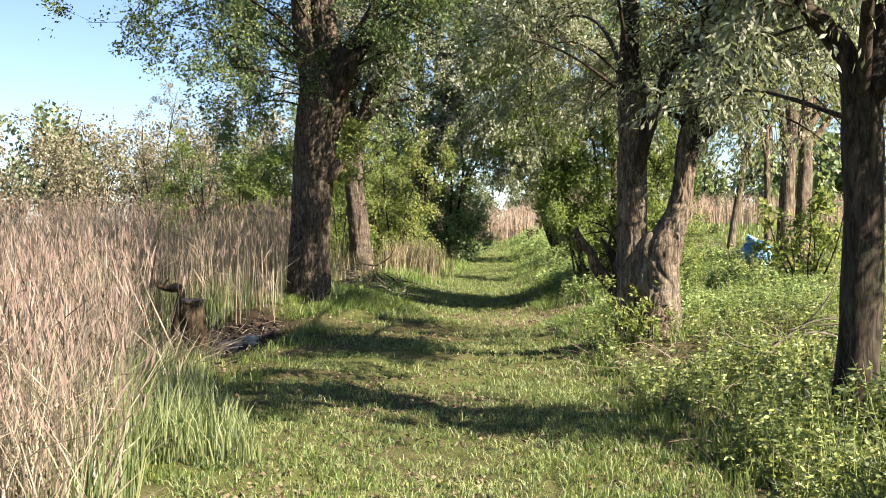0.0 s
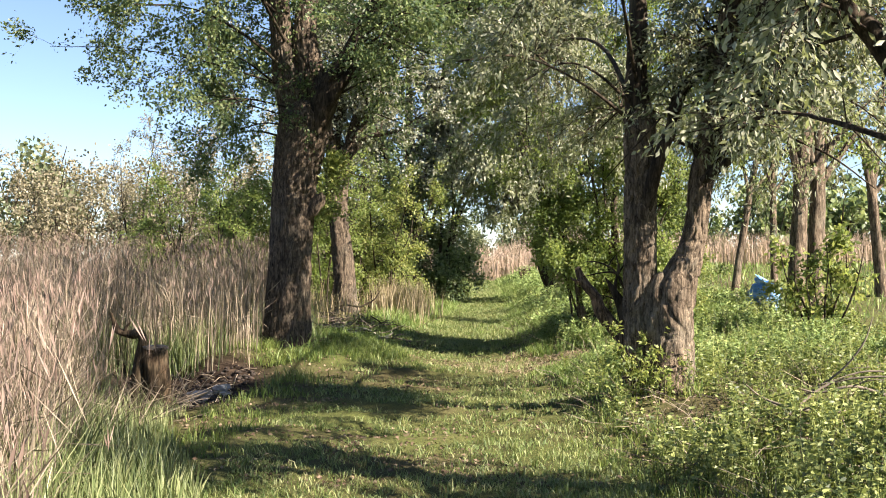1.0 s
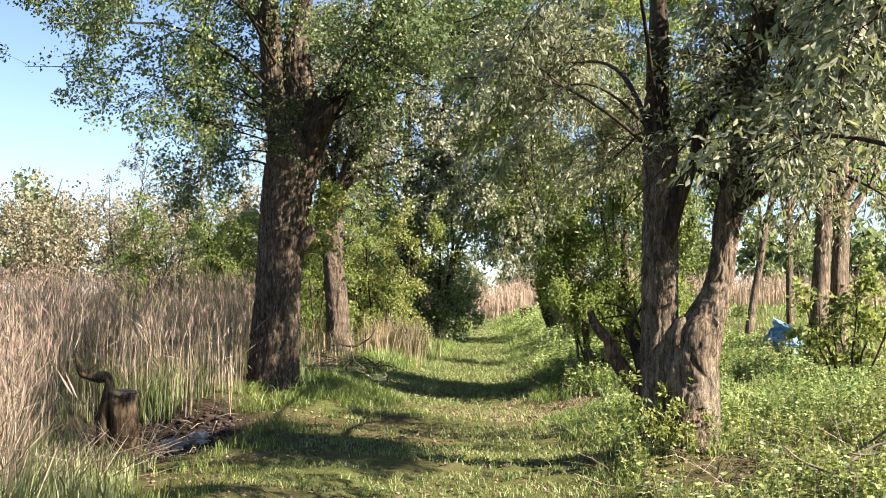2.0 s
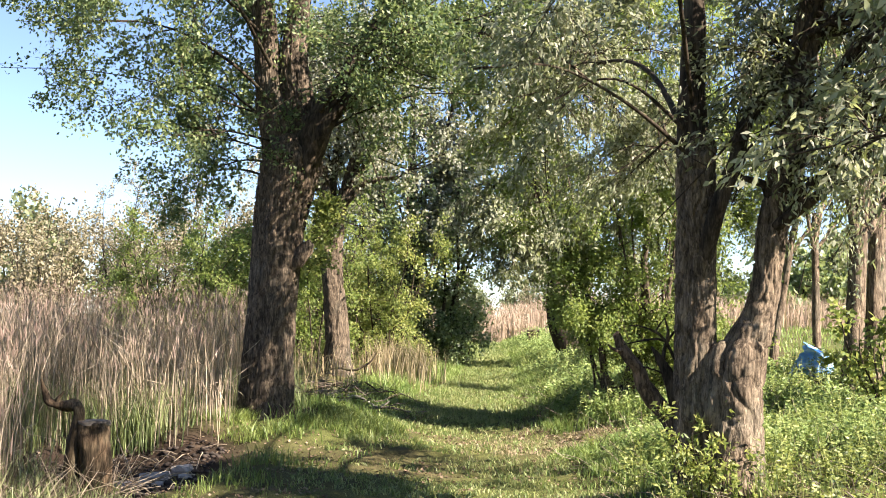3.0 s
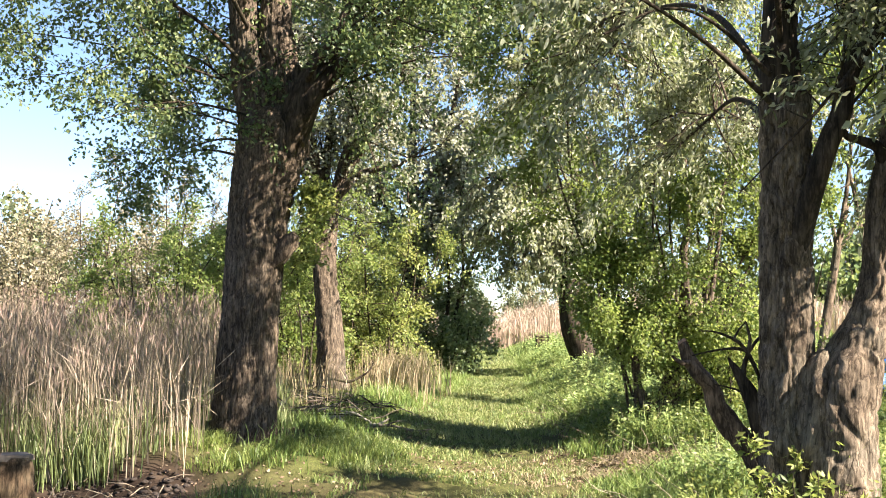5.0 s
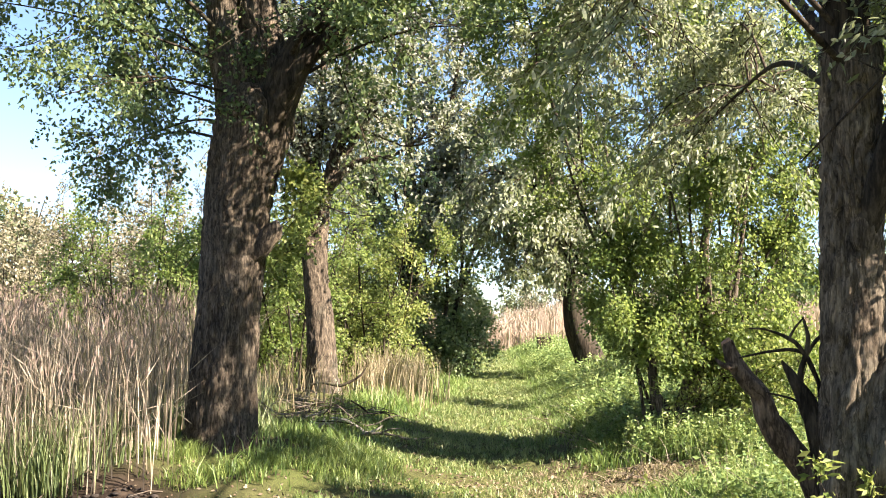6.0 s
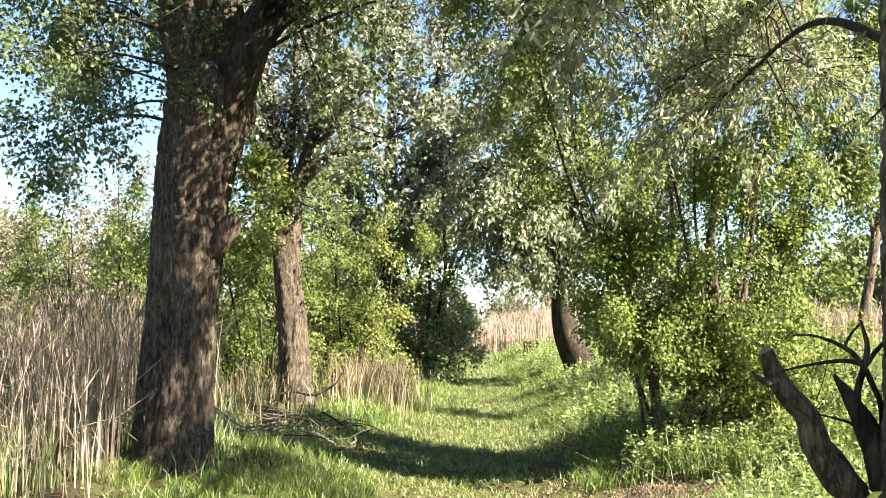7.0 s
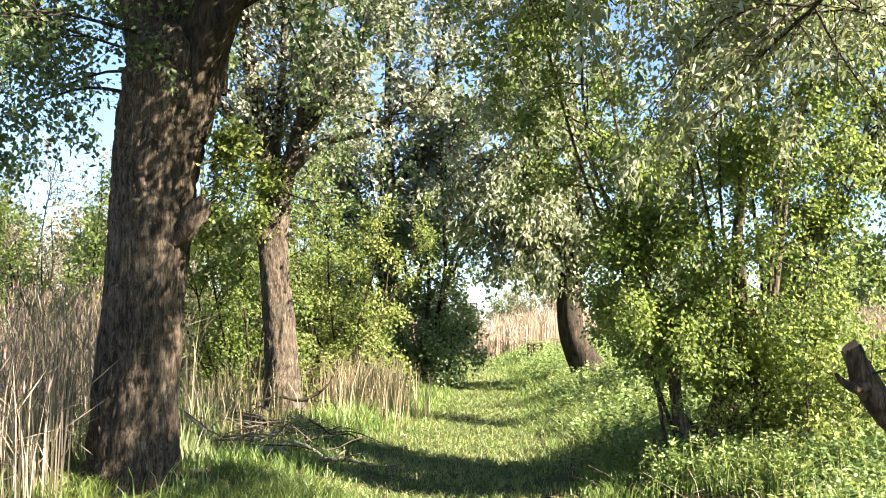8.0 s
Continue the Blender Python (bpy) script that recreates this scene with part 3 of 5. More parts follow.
OAK_BRANCHES = [
    [(-1.5, 19.45, 4.4, 0.032), (-0.7, 18.9, 4.9, 0.022), (0.1, 18.4, 5.2, 0.014), (0.9, 17.9, 5.3, 0.005)],
    [(-1.6, 19.5, 4.2, 0.03), (-1.2, 18.8, 4.6, 0.02), (-0.7, 18.1, 4.9, 0.012), (-0.2, 17.5, 5.0, 0.005)],
    [(-2.0, 19.75, 3.4, 0.021), (-2.8, 20.4, 3.65, 0.013), (-3.6, 21.0, 3.55, 0.008), (-4.4, 21.5, 3.3, 0.004)],
    [(-2.1, 19.5, 3.9, 0.017), (-2.9, 19.2, 4.0, 0.010), (-3.7, 19.0, 3.75, 0.004)],
    [(-1.6, 19.55, 4.0, 0.022), (-0.9, 19.2, 4.3, 0.015), (-0.2, 18.9, 4.45, 0.010), (0.5, 18.6, 4.4, 0.004)],
    [(-1.62, 19.5, 4.1, 0.020), (-1.1, 19.2, 4.6, 0.013), (-0.6, 18.95, 4.85, 0.008), (-0.1, 18.75, 4.9, 0.004)],
    [(-2.1, 19.6, 4.2, 0.015), (-3.3, 19.4, 4.55, 0.010), (-4.5, 19.3, 4.75, 0.006), (-5.6, 19.2, 4.75, 0.004)],
    [(-2.2, 19.5, 4.9, 0.026), (-2.6, 18.5, 5.6, 0.017), (-3.1, 17.3, 5.9, 0.008)],
]
oak = tree(
    "oak_tree", 11, "old oak with furrowed brown bark and fresh green leaves", [(-2.20, 19.7, 0.22, 0.46), (-2.18, 19.7, 0.5, 0.35), (-2.15, 19.7, 1.5, 0.305), (-2.09, 19.7, 2.5, 0.315), (-2.04, 19.7, 3.1, 0.34), (-1.95, 19.7, 3.6, 0.375), (-1.91, 19.72, 3.85, 0.34), (-1.89, 19.74, 4.0, 0.2), (-1.88, 19.75, 4.08, 0.08)],
    OAK_LEADERS + OAK_LIMBS + OAK_BRANCHES,
    # thin limbs get a darker bark, as if shaded or backlit
    M_OAK_BARK, M_OAK_LEAF, OAK_SPEC, sides=130, lumps=0.035, furrow=0.013, across=30, thin_bark=M_DARK_SHADED_BARK)
rng0 = np.random.default_rng(3)
link("burr", *tube(smoothed([(-1.88, 19.58, 2.3, 0.1), (-1.79, 19.55, 2.38, 0.105), (-1.72, 19.53, 2.48, 0.1), (-1.66, 19.52, 2.57, 0.075), (-1.64, 19.52, 2.61, 0.04), (-1.64, 19.52, 2.605, 0.004)], 4), 16, 0.1, rng0), M_OAK_BARK, oak, smooth=True)
link("burr", *tube(smoothed([(-2.0, 19.55, 3.02, 0.13), (-2.01, 19.42, 3.0, 0.1), (-2.015, 19.36, 2.99, 0.055), (-2.015, 19.375, 2.99, 0.004)], 4), 14, 0.08, rng0), M_OAK_BARK, oak, smooth=True)
shoots = sprout(rng0, np.array([resample(smoothed([(-1.70, 19.65, 2.0, 0.03), (-1.64, 19.65, 2.6, 0.03), (-1.56, 19.65, 3.2, 0.03)], 5))]), 26, 0.55, 0.006, 0.0, 0.6, 0.3, 0.1, 5, (1.0, 0.1, 0.1))
link("trunk_shoot", *tubes(shoots, 4), M_TWIG, oak, smooth=True)["kind"] = "stuff"
at, way = on_lines(rng0, shoots, 1500, 0.2, 0.06)
link("young_foliage", *leaves(at, unit(way * 0.5 + rng0.normal(size=way.shape) * 0.6), 0.055, 0.019, rng0), M_YELLOW_LEAF, oak, "yellow-green young leaves on trunk shoots")["kind"] = "stuff"

# ---- pale-leaved pollard behind it ----
POLLARD_SPEC = dict(clump=1.2, boughs=150, bough_len=1.5, bough_r=0.018, start=0.12, lift=0.25, droop=0.2, twigs=1500, twig_len=0.55, leaves=17000, leaf=0.08, leaf_w=0.026, leaf_droop=0.3, floor=3.1, jitter=0.06, keep=lambda x, y, z: (x < -2.1) | (y > 27.1) | (z > 4.6) | (np.sin(5.1 * x + 2.1 * y) * np.sin(4.7 * z - 2.9 * y) > 0.2))
pollard = tree(
    "pollard_tree", 12, "old pollard with a dappled furrowed trunk and pale leaves", [(-1.80, 27.0, 0.4, 0.34), (-1.82, 27.0, 0.62, 0.28), (-1.85, 27.0, 1.09, 0.225), (-1.91, 27.0, 1.79, 0.205), (-1.98, 27.0, 2.5, 0.195), (-2.01, 27.0, 3.06, 0.21), (-2.0, 27.0, 3.42, 0.22), (-1.99, 27.0, 3.6, 0.12)],
    [
        [(-2.05, 27.0, 3.2, 0.155), (-2.12, 27.0, 3.85, 0.13), (-2.2, 27.0, 4.25, 0.12), (-2.26, 27.0, 4.65, 0.105), (-2.39, 27.0, 5.29, 0.082), (-2.6, 26.9, 7.2, 0.03)],
        [(-1.95, 27.0, 3.2, 0.155), (-1.84, 27.0, 3.78, 0.12), (-1.75, 27.0, 4.1, 0.105), (-1.59, 27.0, 4.74, 0.09), (-1.54, 27.0, 5.47, 0.073), (-1.5, 26.9, 7.4, 0.03)],
        [(-1.85, 26.95, 3.75, 0.09), (-1.42, 26.9, 4.17, 0.065), (-1.1, 26.8, 4.27, 0.05), (-0.7, 26.6, 4.33, 0.03), (-0.1, 26.3, 4.7, 0.012)],
        [(-1.72, 26.95, 4.15, 0.07), (-1.35, 26.8, 4.6, 0.055), (-0.95, 26.6, 5.3, 0.04), (-0.5, 26.4, 6.3, 0.02)],
        [(-2.0, 27.1, 3.4, 0.1), (-2.02, 27.2, 4.2, 0.085), (-1.95, 27.3, 5.3, 0.06), (-1.95, 27.4, 7.3, 0.025)],
        [(-2.15, 27.0, 3.9, 0.07), (-2.5, 26.8, 4.4, 0.05), (-2.9, 26.6, 5.1, 0.035), (-3.3, 26.4, 6.0, 0.015)],
    ],
    M_OAK_BARK, M_POPLAR_LEAF, POLLARD_SPEC, sides=72, lumps=0.05, furrow=0.010, across=18)
rng0 = np.random.default_rng(13)
shoots = sprout(rng0, np.array([resample(smoothed([(-2.14, 26.84, 2.7, 0.03), (-2.14, 26.82, 3.2, 0.03), (-2.08, 26.84, 3.7, 0.03)], 5))]), 34, 0.6, 0.006, 0.0, 0.8, 0.2, 0.15, 5, (0.0, -0.5, 0.1))
link("trunk_shoot", *tubes(shoots, 4), M_TWIG, pollard, smooth=True)["kind"] = "stuff"
at, way = on_lines(rng0, shoots, 2200, 0.2, 0.06)
link("young_foliage", *leaves(at, unit(way * 0.5 + rng0.normal(size=way.shape) * 0.6), 0.06, 0.021, rng0), M_YELLOW_LEAF, pollard, "yellow-green young leaves on trunk shoots")["kind"] = "stuff"

# ---- the forked pollard willow on the other side ----
WILLOW_SPEC = dict(boughs=155, bough_len=1.5, bough_r=0.02, start=0.5, spread=1.0, lift=0.2, droop=0.3, twigs=2400, twig_len=0.62, twig_droop=0.45, leaves=52000, leaf=0.066, leaf_w=0.0115, jitter=0.04, leaf_droop=0.45, floor=2.25, fine=True, keep=lambda x, y, z: ~((x > 1.85) & (x < 3.1) & (z < 2.95 + 0.25 * np.sin(9 * x + 4 * z))))
WILLOW_FORK = [
    [(2.41, 13.74, -0.1, 0.42), (2.42, 13.75, 0.25, 0.31), (2.43, 13.75, 0.46, 0.262), (2.45, 13.75, 0.68, 0.222), (2.46, 13.75, 0.89, 0.2), (2.47, 13.75, 1.11, 0.196), (2.50, 13.76, 1.32, 0.194), (2.56, 13.77, 1.48, 0.17), (2.64, 13.77, 1.67, 0.136), (2.69, 13.76, 1.89, 0.116), (2.72, 13.75, 2.15, 0.11), (2.75, 13.75, 2.42, 0.114), (2.81, 13.75, 2.68, 0.118), (2.85, 13.75, 2.95, 0.114), (2.9, 13.75, 3.3, 0.104), (2.97, 13.75, 3.66, 0.103), (3.02, 13.75, 3.97, 0.102), (3.07, 13.75, 4.24, 0.095), (3.15, 13.75, 4.65, 0.08), (3.34, 13.7, 5.8, 0.055), (3.5, 13.6, 7.8, 0.02)],
    [(2.15, 13.90, 2.9, 0.14), (2.13, 13.90, 3.31, 0.128), (2.12, 13.90, 3.54, 0.115), (2.13, 13.90, 3.85, 0.106), (2.14, 13.90, 4.22, 0.092), (2.10, 13.90, 4.7, 0.07), (1.95, 14.0, 6.0, 0.045), (1.8, 14.1, 7.8, 0.015)],
]
WILLOW_LIMBS = [
    [(2.17, 13.85, 2.0, 0.06), (2.22, 13.76, 2.27, 0.07), (2.28, 13.7, 2.54, 0.067), (2.37, 13.7, 2.8, 0.068), (2.45, 13.7, 2.98, 0.067), (2.48, 13.7, 3.17, 0.062), (2.56, 13.7, 3.35, 0.055), (2.69, 13.7, 3.51, 0.05), (2.84, 13.68, 3.73, 0.044), (2.99, 13.6, 4.05, 0.03), (3.2, 13.5, 4.7, 0.012)],
    [(2.80, 13.72, 2.56, 0.06), (2.72, 13.7, 2.7, 0.045), (2.67, 13.7, 2.78, 0.036), (2.56, 13.7, 2.82, 0.027), (2.46, 13.68, 2.86, 0.02), (2.40, 13.66, 3.1, 0.01)],
    [(2.13, 13.85, 3.0, 0.022), (1.51, 13.40, 3.37, 0.014), (0.86, 12.90, 3.56, 0.01), (0.24, 12.50, 3.45, 0.01)],
    [(2.16, 13.95, 3.05, 0.035), (2.0, 15.2, 4.0, 0.024), (1.8, 16.8, 4.45, 0.016), (1.5, 18.2, 4.5, 0.02), (1.2, 19.0, 4.3, 0.008)],
]
WILLOW_BRANCHES = [
    [(2.12, 13.87, 3.4, 0.022), (1.7, 12.7, 4.5, 0.014), (1.3, 11.9, 5.0, 0.014), (1.0, 11.3, 5.1, 0.008)],
    [(2.1, 13.85, 3.2, 0.02), (1.65, 13.70, 3.55, 0.012), (1.31, 13.60, 3.61, 0.009), (0.93, 13.50, 3.42, 0.008)],
    [(2.16, 13.95, 2.85, 0.03), (2.3, 15.5, 3.4, 0.022), (2.45, 17.0, 3.6, 0.014), (2.5, 18.6, 3.5, 0.005)],
    [(2.98, 14.00, 3.12, 0.045), (3.64, 14.70, 3.66, 0.03), (4.39, 15.50, 3.93, 0.01)],
]
willow = tree(
    "willow_tree", 21, "old forked willow with rough bark and grey-green narrow leaves", [(2.19, 13.9, 0.0, 0.28), (2.18, 13.90, 0.40, 0.2), (2.17, 13.90, 0.66, 0.175), (2.155, 13.90, 1.09, 0.162), (2.16, 13.90, 1.53, 0.154), (2.16, 13.90, 1.97, 0.152), (2.16, 13.90, 2.42, 0.152), (2.16, 13.90, 2.87, 0.156), (2.16, 13.90, 3.09, 0.15), (2.14, 13.90, 3.25, 0.1)],
    WILLOW_FORK + WILLOW_LIMBS + WILLOW_BRANCHES,
    # thin limbs: shade and backlight painted in with the darker bark
    M_WILLOW_BARK, M_WILLOW_LEAF, WILLOW_SPEC, sides=110, lumps=0.04, limb_sides=14, furrow=0.011, across=20, thin_bark=M_DARK_SHADED_BARK)
# limbs that sweep up and out on the meadow side, their sprays hanging over the fork
rng0 = np.random.default_rng(24)
SWEEP = [
    [(2.80, 13.7, 2.5, 0.053), (2.94, 13.6, 2.7, 0.041), (3.3, 13.6, 2.99, 0.036), (3.71, 13.6, 3.25, 0.030), (4.13, 13.6, 3.52, 0.022), (4.6, 13.6, 3.85, 0.009)],
    [(2.82, 13.65, 2.72, 0.045), (2.93, 13.4, 3.11, 0.036), (3.28, 13.2, 3.37, 0.032), (3.68, 13.2, 3.72, 0.026), (4.1, 13.1, 4.05, 0.015), (4.6, 13.0, 4.5, 0.006)],
    [(2.98, 13.75, 3.75, 0.056), (3.23, 13.8, 4.12, 0.046), (3.54, 13.9, 4.45, 0.041), (3.92, 13.9, 4.83, 0.030), (4.4, 13.9, 5.3, 0.013)],
    [(2.74, 13.68, 2.42, 0.049), (3.12, 13.3, 2.77, 0.041), (3.36, 13.2, 3.1, 0.036), (3.61, 13.1, 3.5, 0.032), (3.9, 13.0, 3.95, 0.022), (4.2, 12.9, 4.9, 0.007)],
    [(2.92, 13.7, 3.3, 0.04), (3.3, 12.8, 3.9, 0.03), (3.8, 11.9, 4.5, 0.02), (4.4, 11.0, 4.9, 0.008)],
    [(3.2, 13.6, 4.6, 0.035), (3.1, 12.6, 5.2, 0.028), (2.9, 11.7, 5.6, 0.018), (2.7, 10.9, 5.7, 0.008)],
    [(3.05, 13.6, 2.8, 0.022), (3.4, 13.3, 2.85, 0.016), (3.8, 13.0, 2.65, 0.011), (4.2, 12.8, 2.3, 0.005)],
    [(3.2, 13.3, 3.25, 0.02), (3.5, 12.9, 3.2, 0.014), (3.8, 12.5, 2.9, 0.01), (4.1, 12.2, 2.45, 0.005)],
    [(2.86, 13.6, 2.9, 0.02), (3.0, 13.2, 2.9, 0.014), (3.1, 12.9, 2.65, 0.01), (3.2, 12.7, 2.3, 0.005)],
]
for pts in SWEEP:
    link("limb", *tube(smoothed(pts, 5), 12, 0.04, rng0), M_DARK_SHADED_BARK, willow, smooth=True)
crown(rng0, willow, np.array([resample(smoothed(p, 5)) for p in SWEEP]), dict(boughs=180, bough_len=1.2, bough_r=0.013, start=0.03, spread=1.0, lift=0.1, droop=0.45, twigs=1900, twig_len=0.55, twig_droop=0.6, leaves=24000, leaf=0.066, leaf_w=0.0115, jitter=0.04, leaf_droop=0.5, floor=1.75, fine=True, keep=lambda x, y, z: ((z > 2.7) | (x > 2.65)) & ((z > 2.15 + (x - 2.8) * 0.8) | (y > 13.9))), M_WILLOW_LEAF, M_TWIG)
rng0 = np.random.default_rng(25)
link("burr", *tube(smoothed([(2.30, 13.82, -0.1, 0.24), (2.31, 13.81, 0.4, 0.19), (2.31, 13.8, 0.75, 0.165), (2.32, 13.79, 1.1, 0.15), (2.35, 13.78, 1.32, 0.13), (2.38, 13.77, 1.44, 0.09), (2.40, 13.77, 1.49, 0.03)], 8), 60, 0.05, rng0, True, 0.011, 14), M_WILLOW_BARK, willow, smooth=True)
rng0 = np.random.default_rng(4)
saw = link("sawn_limb", *tube(smoothed([(2.16, 14.0, 0.1, 0.16), (2.13, 14.06, 0.5, 0.11), (2.04, 14.1, 0.74, 0.082), (1.94, 14.1, 0.89, 0.07), (1.85, 14.1, 1.0, 0.064), (1.765, 14.1, 1.12, 0.059), (1.725, 14.1, 1.24, 0.055), (1.64, 14.1, 1.335, 0.05), (1.58, 14.1, 1.42, 0.04), (1.55, 14.1, 1.49, 0.033), (1.53, 14.1, 1.535, 0.028)], 6), 24, 0.1, rng0, True, 0.005, 10), M_SNAG_BARK, willow, "dark sawn-off low limb with a pale cut end", smooth=True)
link("sawn_end", *tube(np.array([(1.534, 14.1, 1.525, 0.027), (1.527, 14.1, 1.542, 0.03), (1.524, 14.1, 1.547, 0.027), (1.524, 14.1, 1.546, 0.002)]), 14, 0.04, rng0), M_CUT, saw, "orange-brown sawn wood")
link("knot", *tube(smoothed([(1.58, 14.08, 1.41, 0.025), (1.53, 14.05, 1.40, 0.018), (1.48, 14.03, 1.42, 0.013), (1.45, 14.02, 1.45, 0.006)], 4), 8, 0.1, rng0, cap=True), M_SNAG_BARK, saw, smooth=True)
snag = link("dead_snag", *tube(smoothed([(2.10, 14.08, 0.6, 0.09), (2.05, 14.06, 0.93, 0.074), (2.01, 14.05, 1.07, 0.062), (1.96, 14.05, 1.21, 0.05), (1.91, 14.05, 1.3, 0.037), (1.87, 14.05, 1.37, 0.025), (1.84, 14.05, 1.41, 0.014), (1.82, 14.05, 1.44, 0.007)], 5), 14, 0.1, rng0), M_DARK_SHADED_BARK, willow, "blackish broken snag", smooth=True)
for pts in (
            [(1.92, 14.05, 1.24, 0.022), (1.92, 14.04, 1.37, 0.017), (1.94, 14.02, 1.47, 0.016), (1.95, 14.0, 1.56, 0.012), (1.93, 14.0, 1.65, 0.008), (1.92, 14.0, 1.68, 0.004)],
            [(1.95, 14.02, 1.46, 0.014), (1.89, 14.0, 1.53, 0.012), (1.84, 13.98, 1.56, 0.011), (1.77, 13.97, 1.59, 0.008), (1.69, 13.96, 1.61, 0.006), (1.61, 13.95, 1.61, 0.004)],
            [(1.95, 14.02, 1.48, 0.012), (1.87, 14.03, 1.5, 0.011), (1.77, 14.05, 1.49, 0.008), (1.67, 14.06, 1.47, 0.006), (1.59, 14.07, 1.45, 0.004)],
            [(1.95, 14.02, 1.46, 0.014), (1.99, 14.03, 1.38, 0.013), (2.02, 14.04, 1.31, 0.012), (2.03, 14.05, 1.18, 0.011)],
            [(1.95, 14.02, 1.48, 0.012), (1.98, 13.99, 1.54, 0.011), (2.01, 13.97, 1.58, 0.009), (2.06, 13.95, 1.64, 0.005)],
            [(1.84, 13.98, 1.56, 0.008), (1.87, 13.97, 1.62, 0.007), (1.91, 13.96, 1.67, 0.004)],
            [(1.97, 14.05, 1.18, 0.009), (1.88, 14.03, 1.23, 0.007), (1.81, 14.02, 1.25, 0.006), (1.72, 14.0, 1.27, 0.003)],
            ):
    link("dead_branch", *tube(smoothed(pts, 5), 7, 0.06, rng0), M_DARK_SHADED_BARK, snag, smooth=True)
bush("basal_shoots", 29, "fresh leafy shoots at the foot of the willow", (2.12, 13.45), 9, 0.8, 0.26, 0.006, M_YELLOW_LEAF, dict(boughs=40, bough_len=0.18, bough_r=0.004, start=0.2, spread=0.9, lift=0.3, droop=0.1, twigs=180, twig_len=0.12, leaves=1100, leaf=0.058, leaf_w=0.012, leaf_droop=0.3, jitter=0.02), ring=0.12, category="shoots")

# ---- willow nearest the start ----
tree(
    "leaning_willow_tree", 22, "furrowed willow trunk, shade-darkened, leaning above low green herbs", [(3.12, 9.1, 0.2, 0.2), (3.11, 9.1, 0.5, 0.165), (3.13, 9.1, 1.0, 0.155), (3.14, 9.1, 1.7, 0.15), (3.12, 9.1, 2.3, 0.15), (3.11, 9.1, 2.6, 0.1)],
    [
        [(3.12, 9.1, 2.2, 0.13), (3.04, 9.1, 2.75, 0.1), (2.86, 9.1, 3.05, 0.08), (2.54, 9.1, 3.35, 0.06), (1.74, 9.0, 4.2, 0.02)],
        [(3.14, 9.1, 2.2, 0.12), (3.24, 9.1, 3.0, 0.1), (3.34, 9.1, 4.4, 0.06), (3.44, 9.2, 6.0, 0.02)],
        [(3.19, 9.1, 2.5, 0.08), (3.54, 9.4, 3.4, 0.06), (4.14, 9.8, 4.6, 0.02)],
        # unseen limb out to the right, added to shade trunk and path
        [(3.2, 9.05, 2.55, 0.07), (4.1, 8.5, 3.3, 0.05), (5.2, 7.9, 3.9, 0.03), (6.1, 7.5, 4.1, 0.01)],
        [(3.12, 9.1, 2.45, 0.06), (2.95, 8.4, 3.6, 0.04), (2.75, 7.6, 4.4, 0.02), (2.6, 6.9, 4.8, 0.008)],
        # second unseen limb on that side, added for its shadow
        [(3.2, 9.0, 2.6, 0.06), (4.0, 8.2, 3.0, 0.045), (4.9, 7.5, 3.2, 0.025), (5.6, 7.2, 3.1, 0.01)],
        [(3.12, 9.15, 2.35, 0.026), (2.84, 9.9, 2.6, 0.018), (2.64, 10.6, 2.75, 0.012), (2.54, 11.4, 2.7, 0.006)],
    ],
    # the crown's shade on this trunk is partly put into its bark colour
    M_DARK_SHADED_BARK, M_WILLOW_LEAF, dict(boughs=110, bough_len=1.3, bough_r=0.015, start=0.3, lift=0.15, droop=0.5, twigs=1200, twig_len=0.6, leaves=15000, leaf=0.09, leaf_w=0.016, leaf_droop=0.6, floor=2.45), sides=22, lumps=0.05)

# ---- big green bush on the right of the path ----
def bush_room(x, y, z):
    """Where the bush carries leaves: clear of the ground, in upright layers; the gaps are cut along the sun to band the
    path with light.
    """
    clear = z > 1.1 + np.clip((2.15 - x) * 1.1, 0, 0.85) + np.clip((x - 3.9) * 1.4, 0, 1.0)
    layers = np.cos(3.3 * (0.45 * x + 0.89 * y - 19.1) + 0.35 * np.sin(1.9 * z + x)) > np.where(x > 3.3, -0.3, -0.12)
    return clear & (layers | (z < 1.8))


bush("hawthorn_bush", 31, "tall many-stemmed bush with bright green small leaves", (2.8, 21.0), 12, 7.2, 3.1, 0.02, M_BUSH_LEAF, dict(boughs=620, bough_len=0.9, bough_r=0.008, start=0.1, spread=1.25, lift=0.05, droop=0.3, clump=1.6, twigs=8000, twig_len=0.45, leaves=150000, leaf=0.046, leaf_w=0.0172, jitter=0.055, leaf_droop=0.2, keep=bush_room), bark=M_OAK_BARK, lean=(-0.22, 0.1), ring=0.45, squash=0.5)

hawthorn = bpy.data.objects["hawthorn_bush"]
rng0 = np.random.default_rng(6)
